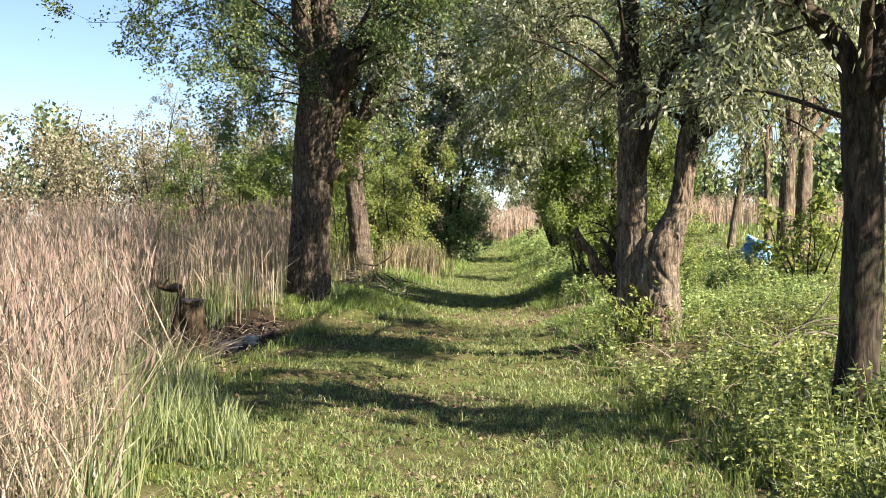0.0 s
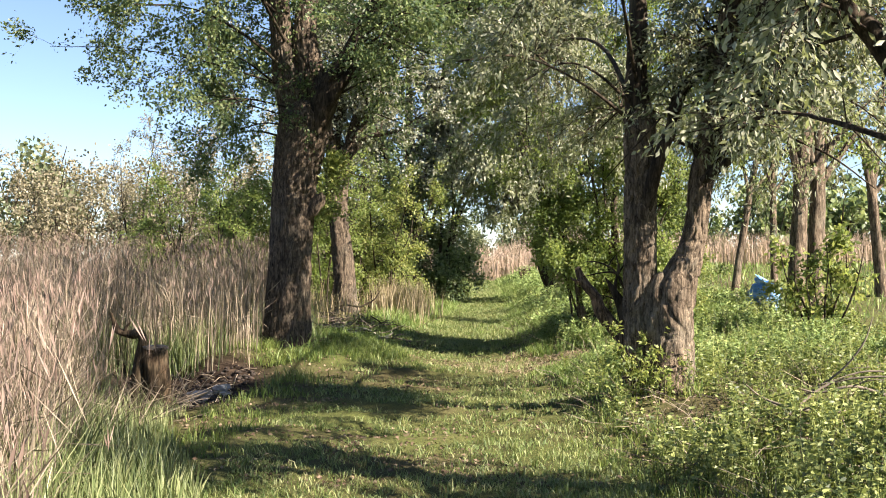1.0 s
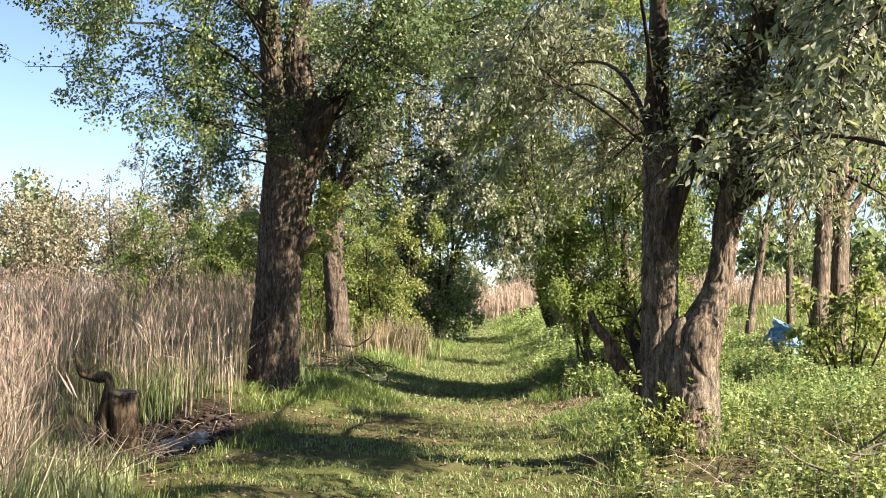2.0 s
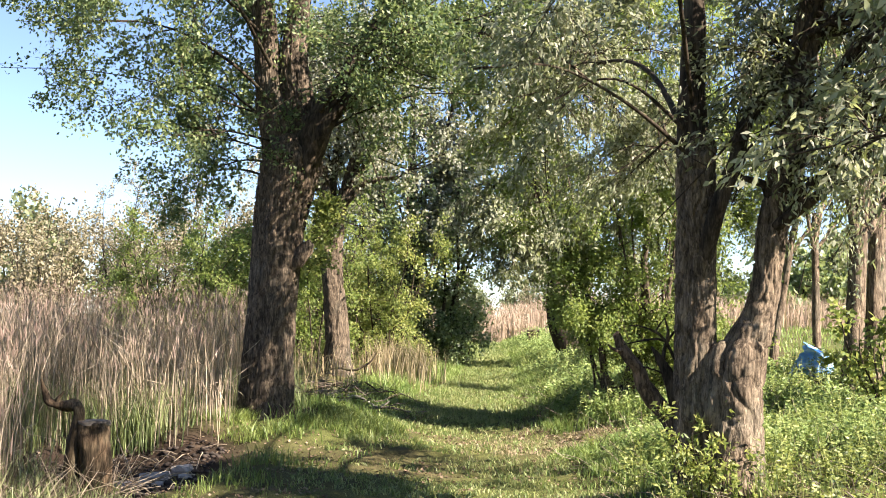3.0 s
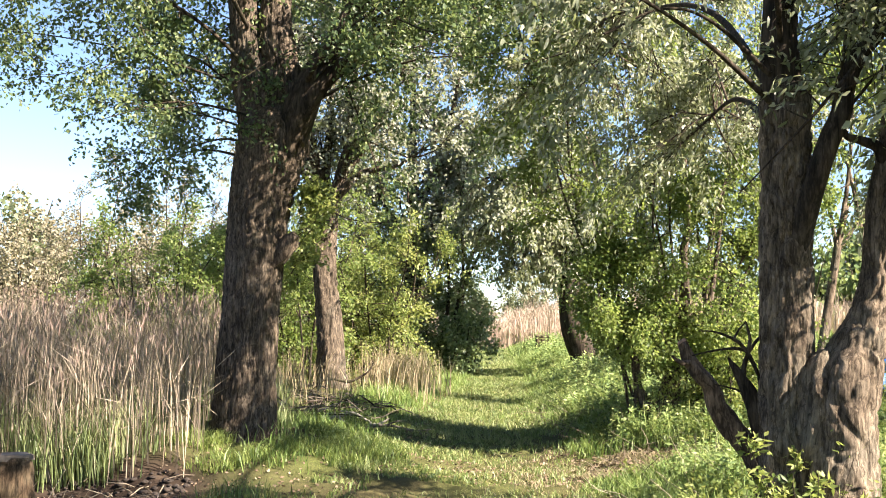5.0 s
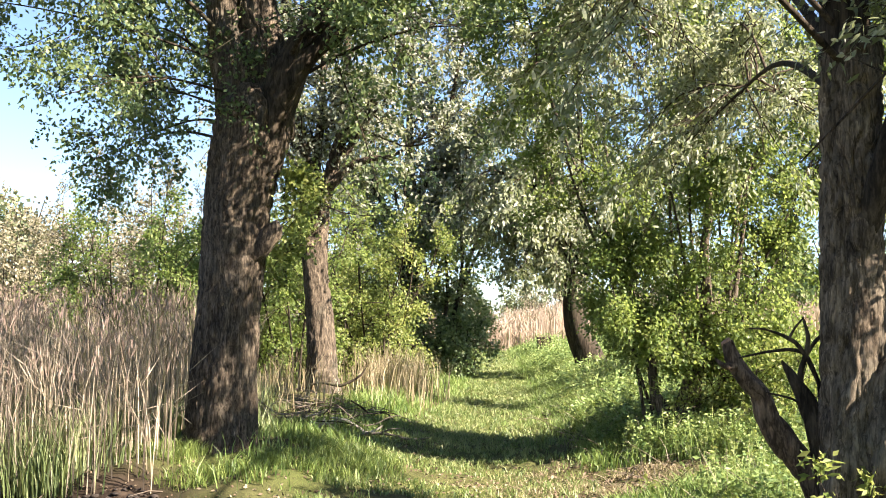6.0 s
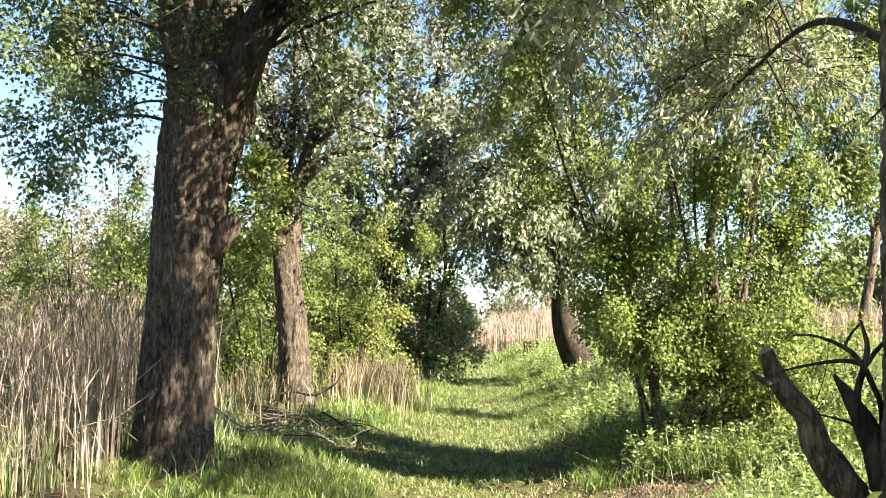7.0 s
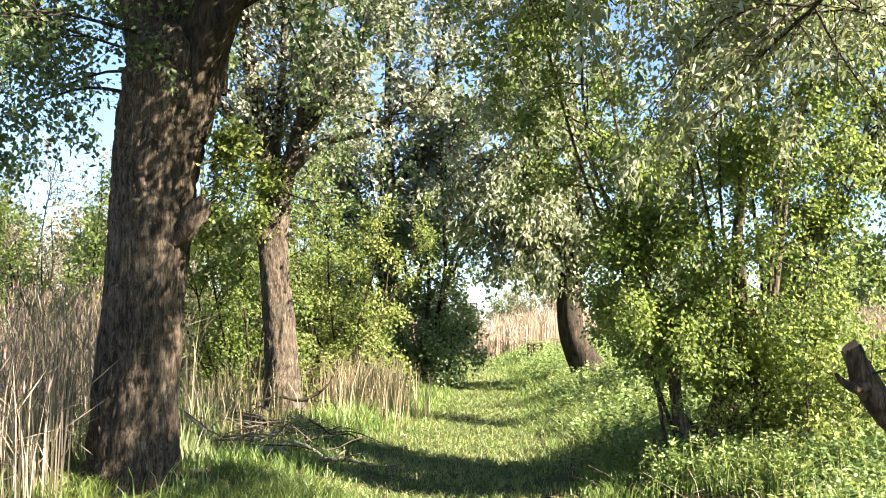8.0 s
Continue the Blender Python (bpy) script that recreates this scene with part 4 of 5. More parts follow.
for pts in (
        [(2.6, 20.8, 0.2, 0.12), (2.5, 20.8, 0.62, 0.09), (2.42, 20.8, 0.8, 0.065), (2.36, 20.8, 0.95, 0.05), (2.33, 20.8, 1.3, 0.035), (2.2, 20.8, 1.9, 0.02)],
        [(2.64, 20.85, 0.2, 0.17), (2.7, 20.85, 0.7, 0.125), (2.79, 20.85, 1.05, 0.1), (2.87, 20.87, 1.45, 0.078), (2.95, 20.9, 1.97, 0.066), (2.93, 20.9, 2.5, 0.052), (2.98, 20.9, 3.0, 0.042), (2.9, 20.9, 4.2, 0.025)],
        [(3.18, 20.9, 0.2, 0.085), (3.17, 20.9, 0.7, 0.064), (3.15, 20.9, 1.1, 0.053), (3.21, 20.9, 1.56, 0.046), (3.27, 20.9, 2.0, 0.032), (3.4, 20.9, 3.0, 0.018)],
        [(3.42, 21.1, 0.2, 0.05), (3.4, 21.1, 0.8, 0.04), (3.48, 21.1, 1.8, 0.025)]):
    link("stem", *tube(smoothed(pts, 5), 12, 0.07, rng0), M_OAK_BARK, hawthorn, "thick dark gnarled stem", smooth=True)

LOW = dict(boughs=90, bough_len=0.55, bough_r=0.007, start=0.1, spread=1.1, lift=0.1, droop=0.2, twigs=600, twig_len=0.28, leaves=7500, leaf=0.045, leaf_w=0.016, jitter=0.05, leaf_droop=0.2)
bush("hawthorn_shoots", 33, "leafy green shoots beside the many-stemmed bush", (3.5, 20.7), 6, 1.25, 0.45, 0.01, M_YELLOW_LEAF, LOW, ring=0.3, category="shoots")

# ---- green shrubs left of the path, behind the oak ----
SHRUB = dict(boughs=130, bough_len=1.0, bough_r=0.012, start=0.1, spread=1.1, lift=0.15, droop=0.2, twigs=1200, twig_len=0.4, leaves=19000, leaf=0.058, leaf_w=0.021, jitter=0.06, leaf_droop=0.2)
for i, (x, y, h, reach, label) in enumerate((
        (-1.2, 31.0, 3.4, 1.0, "yellow-green hazel shrub behind the slim oak"),
        (-2.6, 28.5, 3.8, 1.2, "bright green shrub thicket under the oaks"),
        (-4.4, 30.5, 3.5, 1.5, "bright green shrub at the edge of the reeds"),
        (-4.9, 27.8, 3.3, 1.3, "loose green shrub standing in the reeds"),
        (-2.8, 33.5, 4.6, 1.5, "leafy green shrub among trees"))):
    bush("hazel_shrub", 40 + i, label, (x, y), 10, h, reach, 0.024, M_YELLOW_LEAF if i == 0 else M_BUSH_LEAF, SHRUB, group="green shrubs", category="shrub")

# ---- ivy-clad tree at the narrow part of the path ----
bush("ivy_thicket", 51, "tall ivy-covered stems beside the narrow path", (-0.4, 36.0), 12, 5.6, 1.25, 0.06, M_IVY_LEAF, dict(clump=2.4, boughs=260, bough_len=0.75, bough_r=0.012, start=0.02, spread=1.2, lift=0.0, droop=0.3, twigs=1800, twig_len=0.45, leaves=26000, leaf=0.085, leaf_w=0.032, leaf_droop=0.4, jitter=0.09), ring=0.95, category="thicket")
bush("ivy_thicket", 54, "low ragged ivy and bramble at the foot of the thicket", (0.0, 34.9), 11, 1.6, 0.9, 0.02, M_IVY_LEAF, dict(clump=1.8, boughs=120, bough_len=0.6, bough_r=0.008, start=0.02, spread=1.2, lift=0.1, droop=0.25, twigs=600, twig_len=0.4, leaves=8000, leaf=0.08, leaf_w=0.03, leaf_droop=0.4, jitter=0.1), ring=0.75, category="thicket")
tree(
    "grey_poplar_tree", 52, "tall slender tree with pale grey-green leaves", [(-0.6, 36.8, 0.5, 0.2), (-0.62, 36.8, 2.5, 0.16), (-0.65, 36.8, 5.0, 0.12), (-0.7, 36.8, 7.0, 0.08), (-0.7, 36.8, 10.0, 0.03)],
    [
        [(-0.6, 36.8, 2.5, 0.1), (-0.1, 36.4, 4.5, 0.08), (0.3, 36.0, 7.0, 0.05), (0.8, 35.5, 9.5, 0.02)],
        [(-0.62, 36.8, 2.2, 0.1), (-1.3, 36.6, 4.5, 0.07), (-2.0, 36.4, 7.0, 0.05), (-2.6, 36.2, 9.0, 0.02)],
        [(-0.65, 36.8, 4.5, 0.08), (0.4, 36.2, 6.0, 0.05), (1.6, 35.6, 6.8, 0.02)],
        [(-0.65, 36.8, 5.0, 0.09), (-0.7, 36.8, 8.0, 0.05), (-0.6, 36.6, 10.5, 0.02)],
        [(-0.65, 36.8, 3.6, 0.06), (-1.6, 36.3, 4.9, 0.04), (-2.6, 36.0, 5.4, 0.02)],
        [(-0.6, 36.8, 3.4, 0.06), (0.0, 36.0, 4.3, 0.04), (0.7, 35.2, 4.7, 0.02)],
    ],
    M_DARK_SHADED_BARK, M_POPLAR_LEAF, dict(boughs=190, bough_len=1.6, bough_r=0.02, start=0.1, spread=1.0, lift=0.1, droop=0.3, twigs=2600, twig_len=0.6, leaves=30000, leaf=0.11, leaf_w=0.036, jitter=0.08, floor=3.0))

# ---- leaning willow further along the path ----
tree(
    "weeping_willow_tree", 53, "dark leaning willow trunk with hanging grey-green twigs", [(3.45, 33.2, 0.6, 0.42), (3.2, 33.2, 1.1, 0.3), (2.95, 33.2, 1.75, 0.25), (2.93, 33.2, 2.6, 0.22), (3.02, 33.2, 3.2, 0.12)],
    [
        [(2.96, 33.5, 2.5, 0.14), (2.6, 33.4, 3.5, 0.1), (1.9, 33.2, 4.6, 0.06), (1.0, 33.0, 5.0, 0.02)],
        [(3.0, 33.5, 2.6, 0.15), (3.1, 33.5, 4.2, 0.1), (3.0, 33.4, 6.5, 0.05), (2.8, 33.3, 8.5, 0.02)],
        [(3.0, 33.5, 2.6, 0.13), (3.8, 33.4, 3.8, 0.09), (4.8, 33.2, 5.2, 0.04), (5.5, 33.0, 5.8, 0.02)],
        [(2.98, 33.5, 2.8, 0.1), (2.5, 32.9, 4.2, 0.07), (2.0, 32.2, 5.9, 0.03), (1.6, 31.8, 7.0, 0.01)],
        [(3.0, 33.6, 2.8, 0.1), (3.3, 34.6, 4.0, 0.07), (3.2, 35.8, 5.2, 0.02)],
    ],
    # darker bark than the near willow's, shade included in the colour
    M_DARK_SHADED_BARK, M_WILLOW_LEAF, dict(boughs=150, bough_len=1.7, bough_r=0.02, start=0.15, spread=1.0, lift=0.1, droop=0.6, twigs=2600, twig_len=0.7, twig_droop=0.8, leaves=36000, leaf=0.12, leaf_w=0.032, jitter=0.08, leaf_droop=0.6, floor=2.3))

# ---- slim trunks on the meadow side ----
for i, (x0, x1, y, r, top, leaf_n) in enumerate(((5.75, 5.86, 20.6, 0.14, 3.2, 700), (6.15, 6.22, 20.9, 0.14, 3.2, 700), (5.92, 6.25, 25.2, 0.075, 2.8, 2600), (6.78, 6.75, 25.4, 0.075, 2.8, 2600), (9.5, 9.3, 27.0, 0.12, 3.3, 8000))):
    z = float(land(x0, y))
    dx = x1 - x0
    tree("slender_tree", 60 + i, "slender sunlit trunk with a loose green crown", [(x0, y, z - 0.05, r * 1.2), (x0 + dx * 0.2, y, z + 0.6, r), (x0 + dx * 0.6, y, z + 1.4, r * 0.9), (x1, y, z + 2.2, r * 0.85), (x1 + dx * 0.4, y, z + top, r * 0.6)],
        [[(x1, y, z + 2.0, r * 0.5), (x1 - 0.3, y - 0.2, z + 3.2, r * 0.35), (x1 - 0.8, y - 0.4, z + 5.0, 0.02)],
         [(x1, y, z + 2.2, r * 0.6), (x1 + 0.2, y, z + 3.6, r * 0.4), (x1 + 0.3, y, z + 6.0, 0.02)],
         [(x1, y, z + 2.1, r * 0.5), (x1 + 0.7, y + 0.2, z + 3.0, r * 0.3), (x1 + 1.5, y + 0.3, z + 3.9, 0.01)]],
        M_WILLOW_BARK, M_BUSH_LEAF, dict(boughs=24 + leaf_n // 200, bough_len=1.2, bough_r=0.012, start=0.2, lift=0.1, droop=0.4, twigs=leaf_n // 12, twig_len=0.45, leaves=leaf_n, leaf=0.08, leaf_w=0.026, leaf_droop=0.4, floor=2.3), sides=12, group="slender trees")
bush("elder_bush", 66, "fresh light-green elder bush in the sun", (5.55, 18.6), 8, 1.5, 0.5, 0.02, M_YELLOW_LEAF, dict(boughs=50, bough_len=0.4, bough_r=0.008, start=0.2, twigs=200, twig_len=0.25, leaves=2200, leaf=0.085, leaf_w=0.028, leaf_droop=0.3), ring=0.2)

# ---- sallows and far trees ----
SALLOW = dict(boughs=80, bough_len=1.6, bough_r=0.02, start=0.1, spread=1.1, lift=0.2, droop=0.1, twigs=220, twig_len=0.8, leaves=4800, leaf=0.135, leaf_w=0.047, jitter=0.16)
sallows = [bush("sallow_shrub", 70 + i, "pale grey-green willow shrub behind the reeds", (x, y), 9, h, 2.0, 0.035, M_SALLOW_LEAF, SALLOW, group="willow shrubs", category="shrub") for i, (x, y, h) in enumerate(((-11.0, 50.0, 4.3), (-15.0, 51.0, 4.6)))]
rs = np.random.default_rng(77)
for k, (x, y, s) in enumerate(((-19, 52, 1.1), (-22.5, 53, 1.15), (-7.5, 47, 1.0), (-5.0, 50, 1.1), (-13, 55, 1.2), (-17.5, 57, 1.2), (-3.0, 56, 1.0), (-9.5, 58, 1.25), (-0.5, 80, 0.75), (3.2, 84, 0.45), (6.5, 82, 0.75), (10.0, 85, 0.8), (14.5, 84, 0.8))):
    copy_thing(sallows[k % 2], pose(x, y, float(land(x, y)) - 0.1, 0, 0, rs.uniform(0, 360)) @ Matrix.Scale(s, 4))
thin_spec = dict(boughs=46, bough_len=1.1, bough_r=0.01, start=0.25, spread=0.8, lift=0.5, droop=0.0, twigs=420, twig_len=0.5, leaves=3800, leaf=0.07, leaf_w=0.02)
for i, (x, y, h) in enumerate(((-7.3, 35.0, 4.9), (-9.2, 38.0, 5.3), (-5.9, 37.0, 5.6))):
    bush("birch_sapling", 90 + i, "thin sapling with sparse young leaves among reeds", (x, y), 3, h, 0.8, 0.035, M_SALLOW_LEAF, thin_spec, group="saplings", category="sapling")
FAR = dict(boughs=50, bough_len=3.2, bough_r=0.05, start=0.15, spread=1.1, lift=0.2, droop=0.1, twigs=60, twig_len=1.5, leaves=1400, leaf=0.54, leaf_w=0.2, jitter=0.35)
far = [bush("distant_tree", 100 + i, "distant hazy green tree on the skyline", (x, y), 8, 9.0, 3.2, 0.15, M_FAR_LEAF, FAR, group="distant trees", category="tree") for i, (x, y) in enumerate(((-30.0, 95.0), (14.0, 130.0)))]
for k in range(18):
    a = -0.56 + 1.12 * (k + rs.uniform(0, 0.8)) / 18
    d = rs.uniform(120, 165)
    if -0.10 < a < 0.14:
        d *= 1.25
    x, y = d * math.sin(a), d * math.cos(a)
    copy_thing(far[k % 2], pose(x, y, float(land(x, y)) - 0.2, 0, 0, rs.uniform(0, 360)) @ Matrix.Scale(rs.uniform(0.7, 1.05), 4))
for k, (x, y, s) in enumerate(((38, 55, 0.7), (24, 78, 0.7), (17, 80, 0.6), (0.5, 150, 0.5), (5.5, 156, 0.55), (10, 150, 0.6), (-5, 152, 0.6), (6.3, 104, 0.36), (8.2, 108, 0.42), (4.4, 110, 0.34))):
    copy_thing(far[k % 2], pose(x, y, float(land(x, y)) - 0.2, 0, 0, rs.uniform(0, 360)) @ Matrix.Scale(s, 4))


HEDGE = dict(boughs=70, bough_len=1.6, bough_r=0.02, start=0.05, spread=1.1, lift=0.1, droop=0.1, twigs=120, twig_len=0.8, leaves=2600, leaf=0.34, leaf_w=0.13, jitter=0.2)
hedge = bush("hedge_tree", 130, "dark green dense hedge tree beyond the meadow", (17.0, 62.0), 8, 4.6, 2.4, 0.06, M_IVY_LEAF, HEDGE, group="hedge", category="hedge")
for k, (x, y, s) in enumerate(((20.5, 63, 1.1), (24, 62, 1.0), (27.5, 64, 1.15), (31, 63, 1.0), (35, 62, 1.1), (14.0, 66, 0.85))):
    copy_thing(hedge, pose(x, y, float(land(x, y)) - 0.1, 0, 0, rs.uniform(0, 360)) @ Matrix.Scale(s, 4))


# ---- reeds ----
def reed_edge(y):
    return np.interp(y, [-6, 4, 7, 10, 12, 13, 16, 18.5, 20, 24, 28, 36, 46], [-1.5, -1.6, -2.05, -2.75, -3.35, -3.75, -3.9, -3.0, -2.85, -3.0, -4.2, -4.0, -4.0])


def build_reeds(name, label, x, y, h, rng, lean, thick, plume, straw):
    n = len(x)
    at = np.stack([x, y, land(x, y) - 0.03], 1)
    v1, f1 = blades(at, h, thick, lean, rng)
    tips = v1.reshape(-1, 5, 3)[:, 4]
    k = rng.integers(0, n, n * 2)
    u = rng.uniform(0.1, 0.9, n * 2)[:, None]
    p = at[k] * (1 - u) + tips[k] * u
    v2, f2 = leaves(p, rng.normal(size=(n * 2, 3)) * [0.36, 0.36, 0.3] + [0, 0, 0.75], 0.4, thick[k] * 0.42, rng, droop=0.2, face=0.15)
    par = thing(name, (float(x.mean()), float(y.mean()), 0), label, "reeds", kind="stuff")
    link("stalks", *joined([(v1, f1), (v2, f2)]), straw, par)["kind"] = "stuff"
    m = rng.random(n) < plume
    q = np.repeat(tips[m], 3, 0) + rng.normal(size=(3 * m.sum(), 3)) * 0.012
    v3, f3 = leaves(q - [0, 0, 0.05], rng.normal(size=(len(q), 3)) * 0.2 + [0, 0, 0.9], 0.14, 0.0055, rng)
    link("plumes", v3, f3, M_PLUME, par)["kind"] = "stuff"
    return par


rr = np.random.default_rng(200)
n = 37000
ry = 5.0 + 41 * rr.random(n) ** 1.25
ry[:5500] = -6 + 12 * rr.random(5500)
ry[5500:8700] = 5.5 + 8 * rr.random(3200)
rx = reed_edge(ry) + 0.38 * rr.normal(size=n) - (rr.random(n) ** 1.7) * np.interp(ry, [5, 20, 46], [6.0, 9.0, 24.0])
keep = (rx < reed_edge(ry) + np.where(ry < 15, 0.25, 0.6)) & ((ry > 10.5) | (rr.random(n) < 0.62)) & (hollow(rx, ry) < 0.4) & ~((ry > 15.2) & (ry < 18.1) & (rx > -4.9))
rx, ry = rx[keep], ry[keep]
rh = np.interp(ry, [5, 10, 15, 18.5, 22, 30, 45], [1.2, 1.45, 1.65, 1.5, 1.65, 2.05, 2.3]) * rr.uniform(0.6, 1.12, len(rx))
slant = np.interp(ry, [7, 14], [0.3, 0.15]) * np.where(rr.random(len(rx)) < 0.08, 2.3, 1.0)
build_reeds("reed_bed", "dense dry tan reeds with dusky plumes", rx, ry, rh, rr, slant, np.interp(ry, [6, 18], [0.0085, 0.0105]), 0.45, M_STRAW)
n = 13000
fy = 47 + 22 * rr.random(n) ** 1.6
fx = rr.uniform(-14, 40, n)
build_reeds("far_reed_bed", "pinkish dry reeds across the meadow, paled as by haze", fx, fy, rr.uniform(0.9, 1.5, n), rr, 0.2, np.full(n, 0.031), 0.3, M_FAR_STRAW)


# ---- grass ----
def scatter(rng, n, y0, y1, half, power=1.4, off=0.0):
    y = y0 + (y1 - y0) * rng.random(n) ** power
    return path_x(y) + off + half(y) * rng.uniform(-1, 1, n), y


def grass(name, label, x, y, h, w, lean, mat, rng):
    at = np.stack([x, y, land(x, y) - 0.01], 1)
    g = link(name, *blades(at, h, w, lean, rng), mat)
    return tagged(g, label, "grass", kind="stuff")


def patchy(x, y, scale, seed):
    """Soft uneven blotches between 0 and 1."""
    r = np.random.default_rng(seed)
    out = 0
    for _ in range(7):
        a, ph, f = r.uniform(0, 6.28), r.uniform(0, 6.28), scale * r.uniform(0.6, 2.4)
        out = out + np.sin(f * (x * np.cos(a) + y * np.sin(a)) + ph + 0.8 * np.sin(f * 0.7 * (y * np.cos(a) - x * np.sin(a))))
    return np.clip(0.5 + out / 7, 0, 1)


rg = np.random.default_rng(300)
x, y = scatter(rg, 165000, 5.5, 48, path_half, 1.7)
thin = patchy(x, y, 2.2, 1) * 0.6 + patchy(x, y, 6.0, 2) * 0.4
bald = 0.55 * bump_at(x, y, 1.7, 20.3, 0.9, 1.6) + 0.2 * bump_at(x, y, -0.9, 17.4, 1.4, 0.8) + 0.35 * bump_at(x, y, 0.2, 19.2, 1.2, 0.5)
tuft = patchy(x, y, 16.0, 3)
k = (thin - bald > 0.12 + 0.3 * rg.random(len(x))) & (tuft > 0.16 + 0.28 * rg.random(len(x)))
worn = patchy(x * 0.3, y * 1.5, 3.2, 47)
k &= (y > 21.5) | (y < 12) | (worn > 0.34 + 0.16 * rg.random(len(x)))
x, y, tuft = x[k], y[k], tuft[k]
grass("path_turf", "short trodden grass on the path", x, y, rg.uniform(0.02, 0.085, len(x)) * np.interp(y, [5, 30], [1, 1.3]) * (0.5 + tuft), np.interp(y, [5, 45], [0.0065, 0.017]), 1.0, M_SHORT_GRASS, rg)
x, y = scatter(rg, 110000, 5.5, 46, lambda q: path_half(q) + 1.1, 1.7)
d = np.abs(x - path_x(y)) - path_half(y)
k = (d > -0.5 - 0.8 * np.clip((11 - y) / 3, 0, 1) + 0.6 * rg.random(len(d)) + 0.5 * (patchy(x, y, 1.6, 9) - 0.5)) & (bare_soil(x, y) < 0.45) & (patchy(x, y, 7.0, 10) > 0.3 * rg.random(len(d)) + 0.2) & ((bump_at(x, y, -2.0, 18.9, 1.3, 1.8) < 0.35) | (rg.random(len(d)) < 0.2))
x, y, d = x[k], y[k], d[k]
vh, vw = rg.uniform(0.08, 0.3, len(x)) * np.clip(0.55 + d, 0.4, 1.1), np.interp(y, [5, 45], [0.008, 0.018])
bank = (x < path_x(y) - 0.9) & (y < 16.2)
vh = np.where(bank, vh * 0.55, vh)
k = ~bank | (patchy(x, y, 3.4, 44) > 0.3 + 0.3 * rg.random(len(y)))
x, y, vh, vw = x[k], y[k], vh[k], vw[k]
near = y < 12.5 + 3.5 * (x < path_x(y) - 0.6) + 1.5 * rg.random(len(y))
grass("verge_grass", "long lush green grass along the path, darkened as in shade", x[near], y[near], vh[near], vw[near], 0.55, M_LUSH_SHADED, rg)
grass("verge_grass", "long bright green grass along the path", x[~near], y[~near], vh[~near], vw[~near], 0.55, M_GRASS, rg)
n = 60000
y = 16 + 24 * rg.random(n) ** 1.4
x = path_x(y) + path_half(y) - 0.35 + 0.9 * patchy(y * 0.7, y * 0.7, 1.8, 31) + 3.2 * rg.random(n) ** 1.1
k = (bare_soil(x, y) < 0.5) & (patchy(x, y, 3.0, 14) > 0.3)
x, y = x[k], y[k]
grass("long_grass", "long arching bright green grass beside the path", x, y, rg.uniform(0.12, 0.42, len(x)) * np.clip(0.45 + 0.6 * (x - path_x(y) - path_half(y)), 0.3, 1.0), np.interp(y, [15, 45], [0.011, 0.02]), 0.8, M_GRASS, rg)
n = 30000
y = -6 + 68 * rg.random(n) ** 1.15
x = 3.0 + (7 + 0.4 * np.maximum(y, 0)) * rg.random(n)
grass("meadow_grass", "sunny green meadow grass", x, y, rg.uniform(0.08, 0.25, n), np.interp(y, [10, 60], [0.01, 0.05]), 0.5, M_GRASS, rg)
n = 32000
y = 8 + 34 * rg.random(n) ** 1.2
x = reed_edge(y) + np.where((y > 20) | (y < 15.2), 1.1, 0.1) - 3.2 * rg.random(n) ** 1.2
k = (bare_soil(x, y) < 0.5) & ~((y > 15.4) & (y < 18.1) & (x < -2.5)) & ((bump_at(x, y, -2.0, 18.9, 1.2, 1.8) < 0.35) | (rg.random(n) < 0.15))
x, y = x[k], y[k]
grass("bank_grass", "green grass coming up between the reeds", x, y, rg.uniform(0.2, 0.9, len(x)) * np.clip(1.0 - 0.65 * (x - reed_edge(y)), 0.3, 1), np.interp(y, [5, 45], [0.01, 0.02]), 0.35, M_REED_GREEN, rg)


y = -6 + 12.5 * rg.random(9000)
x = path_x(y) + rg.normal(size=len(y)) * 2.6
grass("start_grass", "short grass where the walk begins", x, y, rg.uniform(0.04, 0.16, len(x)), 0.02, 0.7, M_GRASS, rg)


n = 7000
y = 5 + 11 * rg.random(n)
x = reed_edge(y) + 0.3 - 2.6 * rg.random(n) ** 1.3
k = (patchy(x, y, 2.6, 42) > 0.45) & (hollow(x, y) < 0.2)
x, y = x[k], y[k]
grass("reed_shoots", "young green reed blades among the dry stalks", x, y, rg.uniform(0.35, 1.0, len(x)), 0.011, 0.35, M_REED_GREEN, rg)
n = 9000
a, q = rg.uniform(0, 6.28, n), 0.4 + 0.75 * rg.random(n)
x, y = -2.1 + q * 1.25 * np.cos(a) + 0.35, 19.5 + q * np.sin(a) * 1.2
k = patchy(x, y, 4.0, 41) > 0.36
x, y = x[k], y[k]
grass("tussock_grass", "tufted green grass, darkened as in shade, on the mound round the oak's foot", x, y, rg.uniform(0.05, 0.2, len(x)), 0.009, 0.8, M_LUSH_SHADED, rg)


n = 4200
y = 18.3 + 4.0 * rg.random(n) ** 1.5
x = -3.0 - 2.9 * rg.random(n)
k = patchy(x, y, 2.2, 45) > 0.36
x, y = x[k], y[k]
grass("reed_shoots", "young green reed blades behind the hollow", x, y, rg.uniform(0.3, 0.8, len(x)), 0.012, 0.3, M_REED_GREEN, rg)


